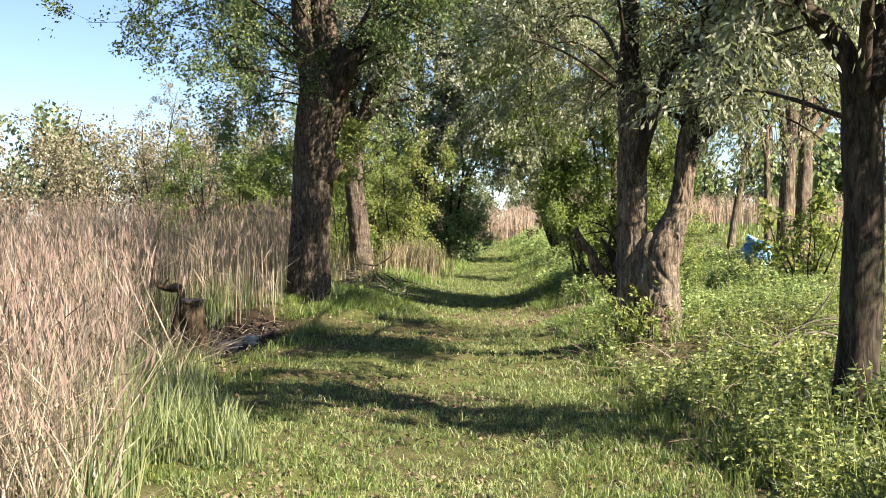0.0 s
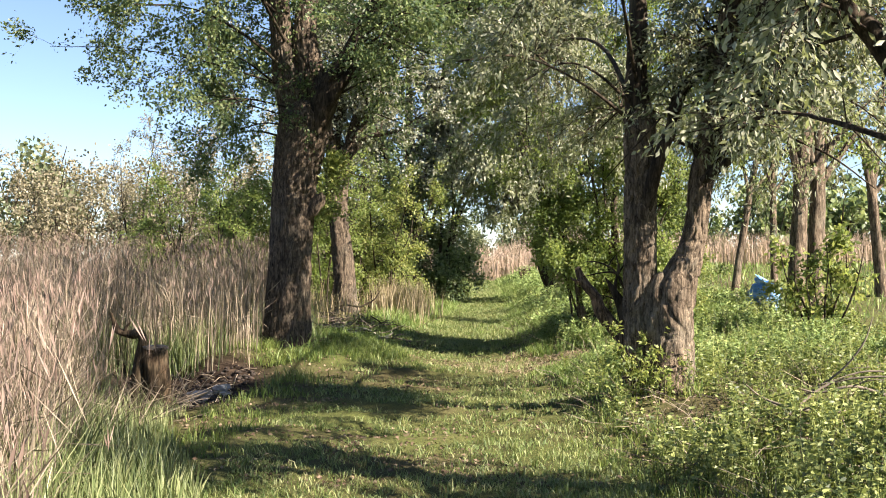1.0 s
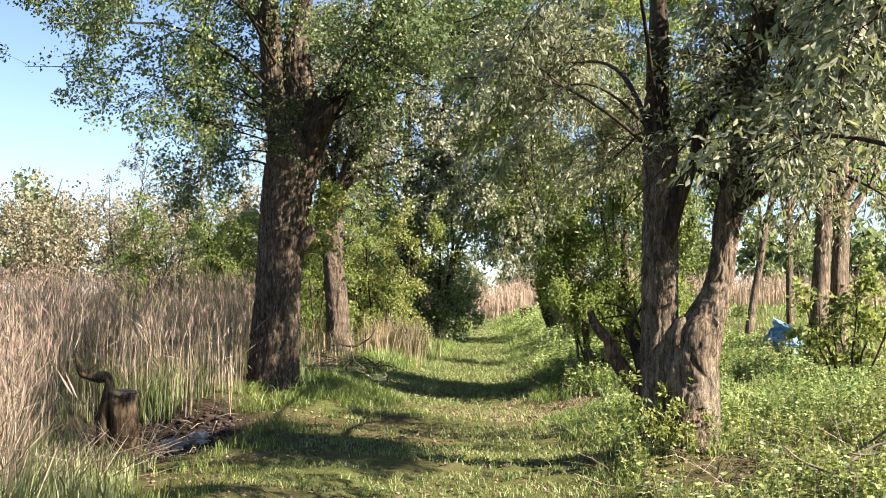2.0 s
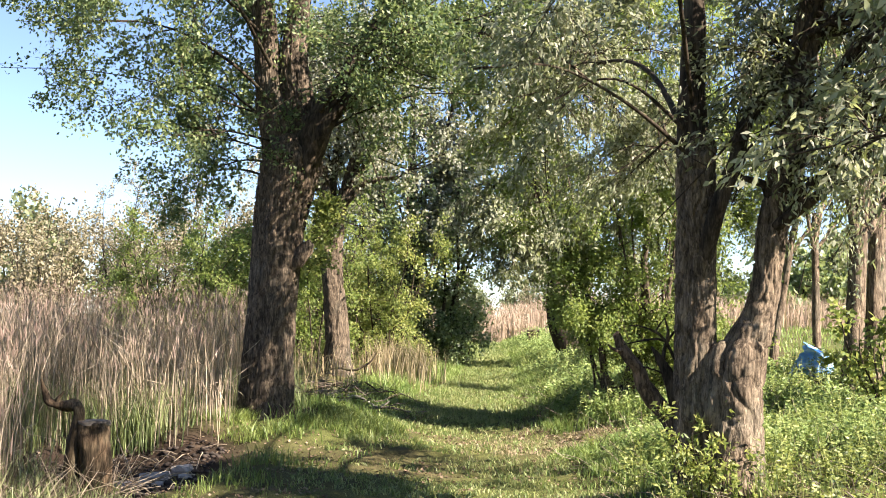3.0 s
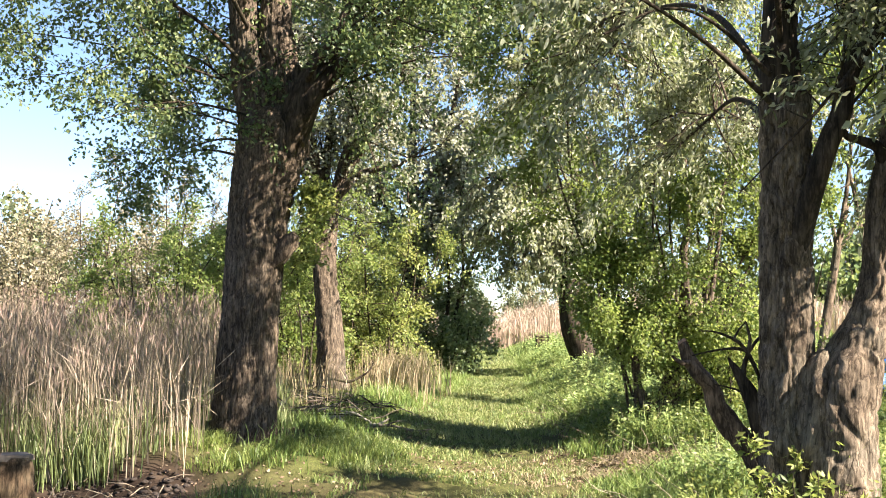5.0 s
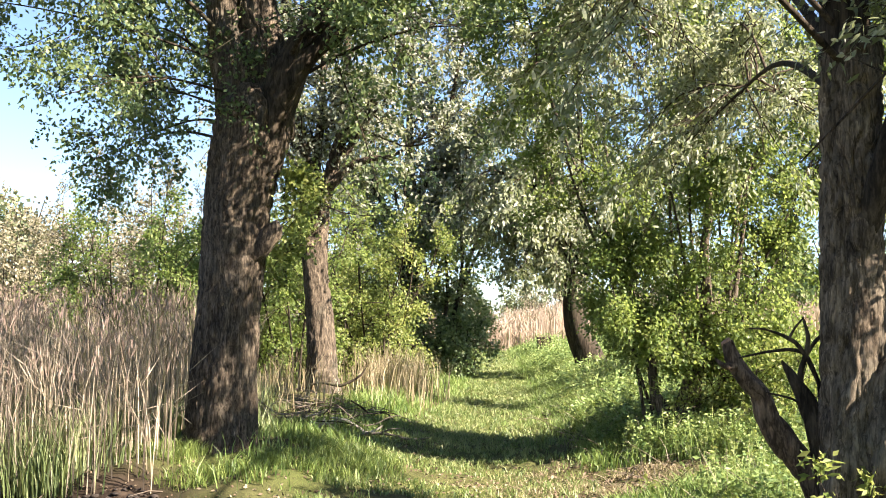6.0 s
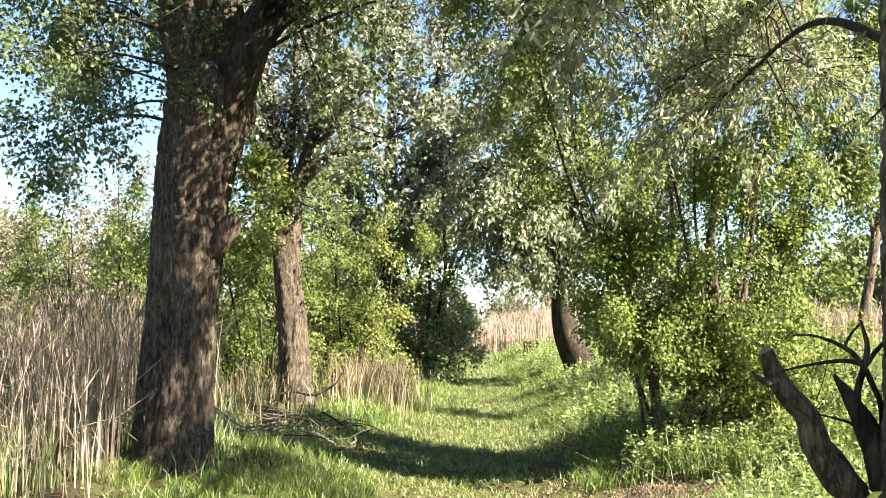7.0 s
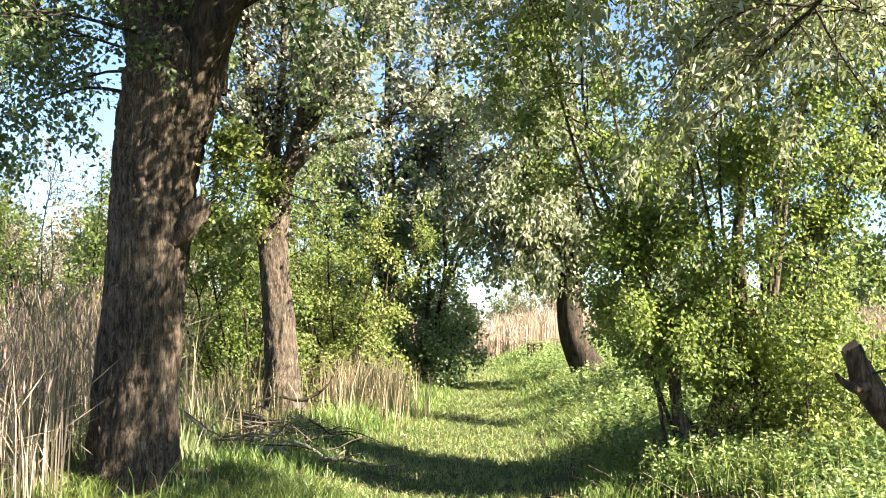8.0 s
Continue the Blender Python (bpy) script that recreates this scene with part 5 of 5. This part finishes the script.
def broken_reeds():
    """Old snapped stalks leaning and lying in a tangle round the post stump."""
    rng = np.random.default_rng(46)
    n = 900
    y = 11.2 + 4.2 * rng.random(n)
    x = -2.75 - 0.12 * (15 - y) - 1.5 * rng.random(n) ** 1.2
    k = hollow(x, y) < 0.3
    x, y = x[k], y[k]
    n = len(x)
    foot = np.stack([x, y, land(x, y) + 0.18 * rng.random(n) ** 2], 1)
    a, up, l = rng.uniform(0, 6.28, n), np.abs(rng.normal(size=n)) * 0.7 + 0.1, rng.uniform(0.25, 0.75, n)
    way = np.stack([np.cos(a), np.sin(a), up], 1)
    way = way / np.linalg.norm(way, axis=1)[:, None] * l[:, None]
    sag = np.array([0, 0, 1.0]) * (l * rng.uniform(-0.05, 0.12, n))[:, None]
    r = rng.uniform(0.0025, 0.005, n)[:, None]
    lines = np.stack([np.concatenate([foot, r], 1), np.concatenate([foot + way * 0.55 + sag, r * 0.9], 1), np.concatenate([foot + way, r * 0.6], 1)], 1)
    return tagged(link("broken_reeds", *tubes(lines, 4), M_STRAW), "tangle of snapped dry reed stalks round the stump", "reeds", kind="stuff")


broken_reeds()


# ---- herbs ----
def herbs(name, label, x, y, h, leaf, leaf_w, per, mat, rng, stem_mat=None, fine=False, face=0.1):
    n = len(x)
    at = np.stack([x, y, land(x, y) - 0.02], 1)
    lean = rng.normal(size=(n, 2)) * 0.18 * h[:, None]
    top = at + np.concatenate([lean, h[:, None]], 1)
    lines = np.stack([np.concatenate([at, np.full((n, 1), 0.004)], 1), np.concatenate([(at + top) / 2 + rng.normal(size=(n, 3)) * 0.01, np.full((n, 1), 0.0035)], 1), np.concatenate([top, np.full((n, 1), 0.001)], 1)], 1)
    par = thing(name, (float(x.mean()), float(y.mean()), 0), label, "undergrowth", kind="stuff")
    link("stems", *tubes(lines, 3), stem_mat or mat, par)["kind"] = "stuff"
    k = np.repeat(np.arange(n), per)
    u = rng.uniform(0.2, 1.0, len(k))[:, None]
    p = at[k] * (1 - u) + top[k] * u
    way = rng.normal(size=(len(k), 3)) * [1, 1, 0.3] + [0, 0, 0.25]
    link("leaves", *leaves(p, way, leaf, leaf_w, rng, droop=0.2, face=face, fine=fine), mat, par)["kind"] = "stuff"
    return par


rh_ = np.random.default_rng(400)
n = 15000
y = 6 + 27 * rh_.random(n) ** 1.3
x = path_x(y) + path_half(y) + 0.1 + 5.0 * rh_.random(n) ** 1.15 * np.interp(y, [6, 30], [1, 0.85])
pn = 0.65 * patchy(x, y, 1.5, 4) + 0.35 * patchy(x, y, 4.0, 5)
y[:3000] = -5 + 11.5 * rh_.random(3000)
x[:3000] = path_x(y[:3000]) + 1.9 + 4.6 * rh_.random(3000)
pn = 0.65 * patchy(x, y, 1.5, 4) + 0.35 * patchy(x, y, 4.0, 5)
k = (pn > 0.44 + 0.1 * rh_.random(n)) & (bare_soil(x, y) < 0.45) & ((y < 17.5) | (x > path_x(y) + path_half(y) + 0.9 * rh_.random(n)))
x, y, pn = x[k], y[k], pn[k]
h = rh_.uniform(0.12, 0.5, len(x)) * np.clip(0.5 + 0.6 * (x - path_x(y) - path_half(y)), 0.45, 1.0) * (0.4 + 0.85 * np.clip((pn - 0.46) / 0.2, 0, 1))
herbs("nettle_undergrowth", "tangled green nettles and ground herbs in sun", x, y, h, 0.05, 0.0115, 13, M_HERB_LEAF, rh_)
n = 3600
y = 6.3 + 5.0 * rh_.random(n)
x = path_x(y) + path_half(y) + 0.35 + 3.4 * rh_.random(n)
k = (patchy(x, y, 2.6, 24) > 0.47) & (bare_soil(x, y) < 0.6)
x, y = x[k], y[k]
herbs("leafy_herbs", "knee-high leafy green plants in a dense stand", x, y, rh_.uniform(0.3, 0.62, len(x)) * np.clip(0.55 + 0.4 * (x - path_x(y) - path_half(y)), 0.5, 1.0), 0.056, 0.0115, 15, M_HERB_LEAF, rh_, fine=True)
n = 5200
y = 6 + 20 * rh_.random(n) ** 1.2
x = path_x(y) + path_half(y) + 0.2 + 4.6 * rh_.random(n)
k = (patchy(x, y, 1.9, 6) > 0.56) & (bare_soil(x, y) < 0.6)
x, y = x[k], y[k]
herbs("yellow_herbs", "yellow-green young herbs among the nettles", x, y, rh_.uniform(0.1, 0.36, len(x)), 0.046, 0.0125, 12, M_YELLOW_LEAF, rh_)
n = 4400
y = 23.5 + 20 * rh_.random(n) ** 1.2
x = path_x(y) + path_half(y) + 0.15 + 2.6 * rh_.random(n) ** 0.9 + 0.5 * patchy(y, y * 0.3, 1.6, 33)
k = patchy(x, y, 2.0, 34) > 0.42
x, y = x[k], y[k]
off = x - path_x(y) - path_half(y)
herbs("pale_herbs", "pale green leafy herbs beside the narrow path", x, y, rh_.uniform(0.16, 0.55, len(x)) * np.clip(0.4 + 0.8 * off, 0.4, 1.0), 0.07, 0.018, 10, M_PALE_HERB, rh_)

n = 15000
x, y = 1.9 + rh_.normal(size=n) * 0.75, 19.0 + rh_.normal(size=n) * 0.9
k = patchy(x, y, 5.0, 12) > 0.45
x, y = x[k], y[k]
grass("dry_turf", "thin dry grass and moss on trodden soil", x, y, rh_.uniform(0.02, 0.09, len(x)), 0.007, 1.3, M_DRY_GRASS, rh_)

n = 5200
y = 15.5 + 8 * rh_.random(n)
x = path_x(y) + path_half(y) + 0.5 + 3.6 * rh_.random(n)
k = (bare_soil(x, y) < 0.4) & (patchy(x, y, 2.4, 21) > 0.42)
x, y = x[k], y[k]
herbs("sunlit_herbs", "sunlit pale green herbs round the bush", x, y, rh_.uniform(0.15, 0.45, len(x)), 0.055, 0.014, 12, M_PALE_HERB, rh_)

n = 1000
x, y = rh_.uniform(2.0, 4.8, n), rh_.uniform(20.0, 21.4, n)
k = patchy(x, y, 3.0, 22) > 0.35
x, y = x[k], y[k]
herbs("sunny_herbs", "fresh yellow-green herbs at the foot of the bush", x, y, rh_.uniform(0.12, 0.38, len(x)), 0.048, 0.014, 12, M_PALE_HERB, rh_)

# dry stalks, dead grass and fallen leaves
n = 2600
y = 6 + 20 * rh_.random(n) ** 1.3
x = path_x(y) + path_half(y) + 4.6 * rh_.random(n)
at = np.stack([x, y, land(x, y)], 1)
way = unit(rh_.normal(size=(n, 3)) * [1, 1, 0.35] + [0, 0, 0.25])
ln = rh_.uniform(0.15, 0.6, n)[:, None]
stalk = np.stack([np.concatenate([at, np.full((n, 1), 0.004)], 1), np.concatenate([at + way * ln * 0.5 + rh_.normal(size=(n, 3)) * 0.02 + [0, 0, 0.04], np.full((n, 1), 0.0035)], 1), np.concatenate([at + way * ln + [0, 0, 0.03], np.full((n, 1), 0.002)], 1)], 1)
tagged(link("dry_stalks", *tubes(stalk, 3), M_STRAW), "dry tan stalks lying among the herbs", "dead plants", kind="stuff")
n = 34000
y = 6 + 28 * rh_.random(n) ** 1.5
x = path_x(y) + rh_.normal(size=n) * 2.6
x[:2500], y[:2500] = 2.0 + rh_.normal(size=2500) * 0.7, 19.0 + rh_.normal(size=2500) * 0.8
k = (patchy(x, y, 2.2, 7) > 0.45) | (bare_soil(x, y) > 0.3)
x, y = x[k], y[k]
v, f = leaves(np.stack([x, y, land(x, y) + 0.012], 1), rh_.normal(size=(len(x), 3)) * [1, 1, 0.22], 0.042, 0.012, rh_)
tagged(link("fallen_leaves", v, f, M_LITTER), "brown fallen leaves and bits of bark", "leaf litter", kind="stuff")
for cx, cy, rx_, ry_, count, hh in ((-0.7, 29.0, 0.6, 1.8, 800, 0.85), (-2.7, 25.0, 0.9, 2.0, 500, 0.7)):
    x, y = cx + rh_.normal(size=count) * rx_ * 0.6, cy + rh_.normal(size=count) * ry_ * 0.6
    grass("dry_grass", "tall dry straw-coloured grass under the shrubs", x, y, hh * rh_.uniform(0.5, 1.2, count), 0.014, 0.35, M_DRY_GRASS, rh_)


# ---- things on the ground ----
def stump():
    par = thing("stump", (-3.12, 14.9, float(land(-3.12, 14.9))), "weathered grey post stump with a crooked dead branch", "stump")
    rng = np.random.default_rng(8)
    z = float(land(-3.12, 14.9))
    post = link("post", *tube(smoothed([(-3.04, 14.9, z - 0.2, 0.16), (-3.06, 14.9, 0.3, 0.14), (-3.08, 14.9, 0.58, 0.142), (-3.08, 14.9, 0.655, 0.137)], 4), 18, 0.09, rng, cap=True), M_STUMP, par, smooth=True)
    link("sawn_top", *tube(np.array([(-3.08, 14.9, 0.63, 0.136), (-3.08, 14.9, 0.664, 0.14), (-3.08, 14.9, 0.672, 0.128), (-3.08, 14.9, 0.668, 0.003)]), 18, 0.09, rng), M_DEAD, post, "grey weathered sawn top")
    crook = link("crook", *tube(smoothed([(-3.27, 14.85, z - 0.2, 0.07), (-3.25, 14.85, 0.35, 0.06), (-3.2, 14.85, 0.7, 0.052), (-3.24, 14.85, 0.8, 0.05), (-3.34, 14.85, 0.8, 0.042), (-3.46, 14.85, 0.83, 0.036), (-3.51, 14.85, 0.92, 0.024), (-3.55, 14.85, 1.04, 0.009)], 5), 12, 0.16, rng), M_STUMP, par, "dark crooked branch", smooth=True)
    link("prong", *tube(smoothed([(-3.40, 14.85, 0.8, 0.025), (-3.38, 14.83, 0.87, 0.018), (-3.33, 14.83, 0.93, 0.006)], 4), 8, 0.12, rng), M_STUMP, crook, smooth=True)
    return par


stump()


def rock(name, at, size, seed, mat, label, category="stone", group="", facets=2, turn=0.0):
    """A worn angular block, partly sunk."""
    bm = bmesh.new()
    bmesh.ops.create_cube(bm, size=1.0)
    bmesh.ops.subdivide_edges(bm, edges=bm.edges[:], cuts=facets, use_grid_fill=True)
    rng = np.random.default_rng(seed)
    for v in bm.verts:
        c = v.co
        r = c.length
        c *= 1 - 0.28 * max(0, r - 0.5)
        v.co = Vector((c.x * size[0], c.y * size[1], c.z * size[2])) + Vector(rng.normal(size=3) * 0.05 * min(size))
    me = bpy.data.meshes.new(name)
    bm.to_mesh(me)
    bm.free()
    me.materials.append(mat)
    ob = new(name, me)
    ob.matrix_world = pose(at[0], at[1], float(land(at[0], at[1])) + size[2] * 0.25, 4 * rng.normal(), 4 * rng.normal(), turn)
    return tagged(ob, label, category, group)


for i, (x, y, sx, sy, sz, a) in enumerate(((-2.98, 17.0, 0.34, 0.2, 0.13, 12), (-2.72, 17.15, 0.2, 0.17, 0.12, -20), (-3.25, 16.85, 0.26, 0.2, 0.1, 40), (-2.62, 16.8, 0.14, 0.12, 0.08, 15), (-3.05, 16.6, 0.16, 0.12, 0.07, 65), (-2.85, 16.55, 0.12, 0.1, 0.06, 5))):
    rock("broken_stone", (x, y), (sx, sy, sz), 500 + i, M_STONE, "pale broken concrete chunk on dark soil", group="broken stones", turn=a)

ch = np.random.default_rng(61)
cv, cf, cb = [], [], 0
ico = np.array([(0, 0, 1), (1, 0, 0.1), (0.3, 0.95, 0), (-0.8, 0.6, 0.1), (-0.8, -0.6, 0), (0.3, -0.95, 0.1), (0, 0, -0.8), (0.5, 0.4, 0.75), (-0.5, 0.3, 0.8), (0.1, -0.6, 0.8)])
cut = np.array([(0, 7, 8), (0, 8, 9), (0, 9, 7), (1, 2, 7), (2, 3, 8), (2, 8, 7), (3, 4, 8), (4, 9, 8), (4, 5, 9), (5, 1, 9), (1, 7, 9), (1, 6, 2), (2, 6, 3), (3, 6, 4), (4, 6, 5), (5, 6, 1)])
for i in range(2600):
    x, y = -3.9 + ch.uniform(-1.6, 1.5), 16.95 + ch.uniform(-1.5, 1.4)
    if hollow(x, y) < 0.3:
        continue
    r = 0.008 + 0.045 * ch.random() ** 3.5
    a = ch.uniform(0, 6.28)
    p = ico * (r * ch.uniform(0.8, 1.5), r * ch.uniform(0.7, 1.2), r * ch.uniform(0.5, 0.8)) * ch.uniform(0.75, 1.2, (10, 1))
    cv.append(np.stack([p[:, 0] * math.cos(a) - p[:, 1] * math.sin(a) + x, p[:, 0] * math.sin(a) + p[:, 1] * math.cos(a) + y, p[:, 2] + float(land(x, y)) + r * 0.2], 1))
    cf.append(cut + cb)
    cb += 10
tagged(link("soil_clods", np.concatenate(cv), np.concatenate(cf), M_CLOD), "dark brown clods of soil in the hollow", "soil", kind="stuff")
x, y = -3.9 + ch.uniform(-1.5, 1.4, 130), 16.95 + ch.uniform(-1.3, 1.4, 130)
at = np.stack([x, y, land(x, y) + 0.05], 1)
way = unit(ch.normal(size=(130, 3)) * [1, 1, 0.15]) * ch.uniform(0.1, 0.45, 130)[:, None]
stalk = np.stack([np.concatenate([at + way * q + [0, 0, 0.03 * math.sin(3.1 * (q + 0.5))], np.full((130, 1), 0.006)], 1) for q in (-0.5, 0.0, 0.5)], 1)
tagged(link("reed_debris", *tubes(stalk, 4), M_STRAW), "broken reed stalks lying on dark soil", "dead plants", kind="stuff")


def bag():
    """A full, slumped plastic sack with its top folded over."""
    x0, y0 = 5.5, 21.6
    z = float(land(x0, y0)) - 0.03
    par = thing("sack", (x0, y0, z), "full crumpled blue plastic sack on the grass", "sack")
    rng = np.random.default_rng(9)
    line = smoothed([(x0 - 0.05, y0, z - 0.03, 0.22), (x0 - 0.04, y0, z + 0.05, 0.27), (x0 - 0.01, y0, z + 0.17, 0.275), (x0 + 0.03, y0, z + 0.30, 0.255), (x0 + 0.06, y0, z + 0.40, 0.24), (x0 + 0.08, y0, z + 0.47, 0.2), (x0 + 0.09, y0, z + 0.50, 0.1)], 7)
    v, f = tube(line, 40, 0.0, rng, cap=True)
    a = np.arctan2(v[:, 1] - y0, v[:, 0] - x0)
    up = v[:, 2] - z
    fold = 0.022 * np.sin(7 * a + 6 * up) + 0.014 * np.sin(13 * a - 9 * up) + 0.012 * np.sin(31 * up + 3 * np.sin(3 * a))
    v[:, 0] += np.cos(a) * fold
    v[:, 1] += np.sin(a) * fold
    link("sack_body", v, f, M_BAG, par, smooth=True)
    link("folded_top", *tube(smoothed([(x0 + 0.08, y0, z + 0.44, 0.2), (x0 + 0.09, y0, z + 0.48, 0.19), (x0 + 0.1, y0 - 0.01, z + 0.51, 0.215), (x0 + 0.12, y0 - 0.02, z + 0.55, 0.235)], 5), 30, 0.09, rng), M_BAG, par, smooth=True)


bag()


M_BLEACHED = plain_material("bleached_wood", [(0.3, (0.25, 0.215, 0.17)), (0.7, (0.46, 0.41, 0.33))], 16.0, 0.85, 0.005, (1, 1, 0.3))


def brush_pile():
    par = thing("brush_pile", (-1.3, 24.0, float(land(-1.3, 24.0))), "heap of dead grey branches at the foot of trees", "branches")
    rng = np.random.default_rng(10)
    for i in range(80):
        a = rng.normal() * 0.5 + (0 if rng.random() < 0.7 else 1.5)
        l = rng.uniform(0.5, 1.5)
        cx, cy = -1.6 + rng.normal() * 0.4, 23.6 + rng.normal() * 0.45
        z = float(land(cx, cy)) + rng.uniform(0.02, 0.22)
        dx, dy, dz = math.cos(a) * l / 2, math.sin(a) * l / 2, rng.normal() * 0.09
        r = rng.uniform(0.004, 0.011)
        link("branch", *tube(smoothed([(cx - dx, cy - dy, z - dz, r), (cx - dx * 0.3, cy - dy * 0.3 + rng.normal() * 0.06, z + rng.normal() * 0.05, r * 0.9), (cx + dx * 0.4, cy + dy * 0.4 + rng.normal() * 0.06, z + rng.normal() * 0.05, r * 0.7), (cx + dx, cy + dy, z + dz, r * 0.3)], 3), 6, 0.06, rng), M_DEAD if i % 3 else M_TWIG, par, smooth=True)
    g = lambda x, y, h: (x, y, float(land(x, y)) + h)
    for pts in (
            [(-2.18, 22.9, 0.04, 0.027), (-1.94, 22.88, 0.05, 0.027), (-1.68, 22.9, 0.05, 0.027), (-1.42, 22.95, 0.1, 0.022)],
            [(-1.53, 22.85, 0.02, 0.018), (-1.39, 22.9, 0.08, 0.024), (-1.16, 22.95, 0.14, 0.027)],
            [(-1.36, 22.95, 0.14, 0.012), (-1.16, 22.9, 0.15, 0.018), (-1.0, 22.85, 0.08, 0.018), (-0.88, 22.8, 0.04, 0.017), (-0.74, 22.85, 0.1, 0.014), (-0.69, 22.85, 0.14, 0.007)],
            [(-1.42, 22.85, 0.1, 0.015), (-1.26, 22.7, 0.04, 0.014), (-1.13, 22.6, 0.02, 0.008)],
            [(-2.44, 22.9, 0.4, 0.013), (-2.31, 22.9, 0.29, 0.016), (-2.17, 22.9, 0.18, 0.017), (-2.11, 22.9, 0.06, 0.018)],
            [(-1.83, 22.95, 0.08, 0.012), (-1.65, 23.0, 0.15, 0.012), (-1.42, 23.0, 0.2, 0.008)]):
        link("branch", *tube(smoothed([g(x, y, h) + (r,) for x, y, h, r in pts], 5), 7, 0.06, rng), M_BLEACHED, par, "bleached barkless stick", smooth=True)
    for pts in (
            [(-1.13, 23.4, 0.32, 0.013), (-0.99, 23.4, 0.24, 0.013), (-0.87, 23.4, 0.18, 0.01), (-0.68, 23.4, 0.21, 0.009), (-0.57, 23.4, 0.14, 0.005)],
            [(-1.4, 23.2, 0.05, 0.012), (-1.37, 23.2, 0.35, 0.01), (-1.3, 23.2, 0.6, 0.005)]):
        link("branch", *tube(smoothed([g(x, y, h) + (r,) for x, y, h, r in pts], 5), 7, 0.06, rng), M_DARK_SHADED_BARK, par, smooth=True)
    link("branch", *tube(smoothed([(-2.14, 26.0, 0.62, 0.02), (-1.77, 26.0, 0.73, 0.02), (-1.48, 26.0, 0.69, 0.024), (-1.28, 26.0, 0.77, 0.02), (-1.14, 26.0, 0.87, 0.016), (-1.06, 26.0, 1.01, 0.007)], 5), 7, 0.06, rng), M_DARK_SHADED_BARK, par, smooth=True)


brush_pile()


def fallen_branch(pts, seed):
    x, y = pts[0][:2]
    par = thing("fallen_branch", (x, y, float(land(x, y))), "dry crooked stick lying on trodden soil", "branch", "fallen branches")
    rng = np.random.default_rng(seed)
    line = [(a, b, float(land(a, b)) + h, r) for a, b, h, r in pts]
    link("stick", *tube(smoothed(line, 5), 8, 0.08, rng), M_DEAD, par, smooth=True)
    a, b, h, r = pts[1]
    link("twig", *tube(smoothed([(a, b, float(land(a, b)) + h, r * 0.6), (a + 0.12, b - 0.1, float(land(a, b)) + h + 0.06, r * 0.4), (a + 0.26, b - 0.12, float(land(a, b)) + h + 0.07, r * 0.15)], 4), 6, 0.08, rng), M_DEAD, par, smooth=True)


fallen_branch([(2.35, 18.6, 0.03, 0.02), (2.65, 18.3, 0.05, 0.018), (2.95, 18.1, 0.03, 0.014), (3.2, 18.15, 0.08, 0.006)], 601)
fallen_branch([(1.9, 17.8, 0.02, 0.014), (2.2, 17.65, 0.04, 0.012), (2.6, 17.6, 0.02, 0.006)], 602)
fallen_branch([(-1.0, 22.6, 0.02, 0.024), (-0.7, 22.7, 0.06, 0.02), (-0.35, 22.6, 0.03, 0.014), (-0.1, 22.75, 0.05, 0.006)], 603)
fallen_branch([(3.6, 11.9, 0.1, 0.016), (3.2, 11.8, 0.2, 0.014), (2.9, 11.9, 0.3, 0.01), (2.75, 11.95, 0.42, 0.005)], 604)
fallen_branch([(4.1, 12.3, 0.15, 0.014), (3.7, 12.0, 0.3, 0.012), (3.4, 12.05, 0.28, 0.009), (3.1, 12.1, 0.4, 0.004)], 605)
fallen_branch([(3.5, 12.9, 0.1, 0.012), (3.8, 12.7, 0.35, 0.01), (4.0, 12.6, 0.6, 0.008), (4.1, 12.6, 0.85, 0.004)], 606)
fallen_branch([(3.2, 12.2, 0.1, 0.013), (3.6, 12.3, 0.3, 0.011), (4.1, 12.2, 0.34, 0.009), (4.6, 12.3, 0.2, 0.004)], 607)
fallen_branch([(4.4, 11.4, 0.15, 0.012), (4.1, 11.5, 0.4, 0.01), (3.7, 11.6, 0.5, 0.008), (3.3, 11.6, 0.42, 0.004)], 608)
fallen_branch([(3.0, 10.2, 0.1, 0.012), (3.4, 10.1, 0.3, 0.01), (3.8, 10.0, 0.36, 0.007), (4.2, 10.1, 0.28, 0.004)], 609)
rock("cut_stump", (3.05, 41.5), (0.36, 0.36, 0.6), 520, M_STUMP, "small brown cut stump beside the path", "stump")
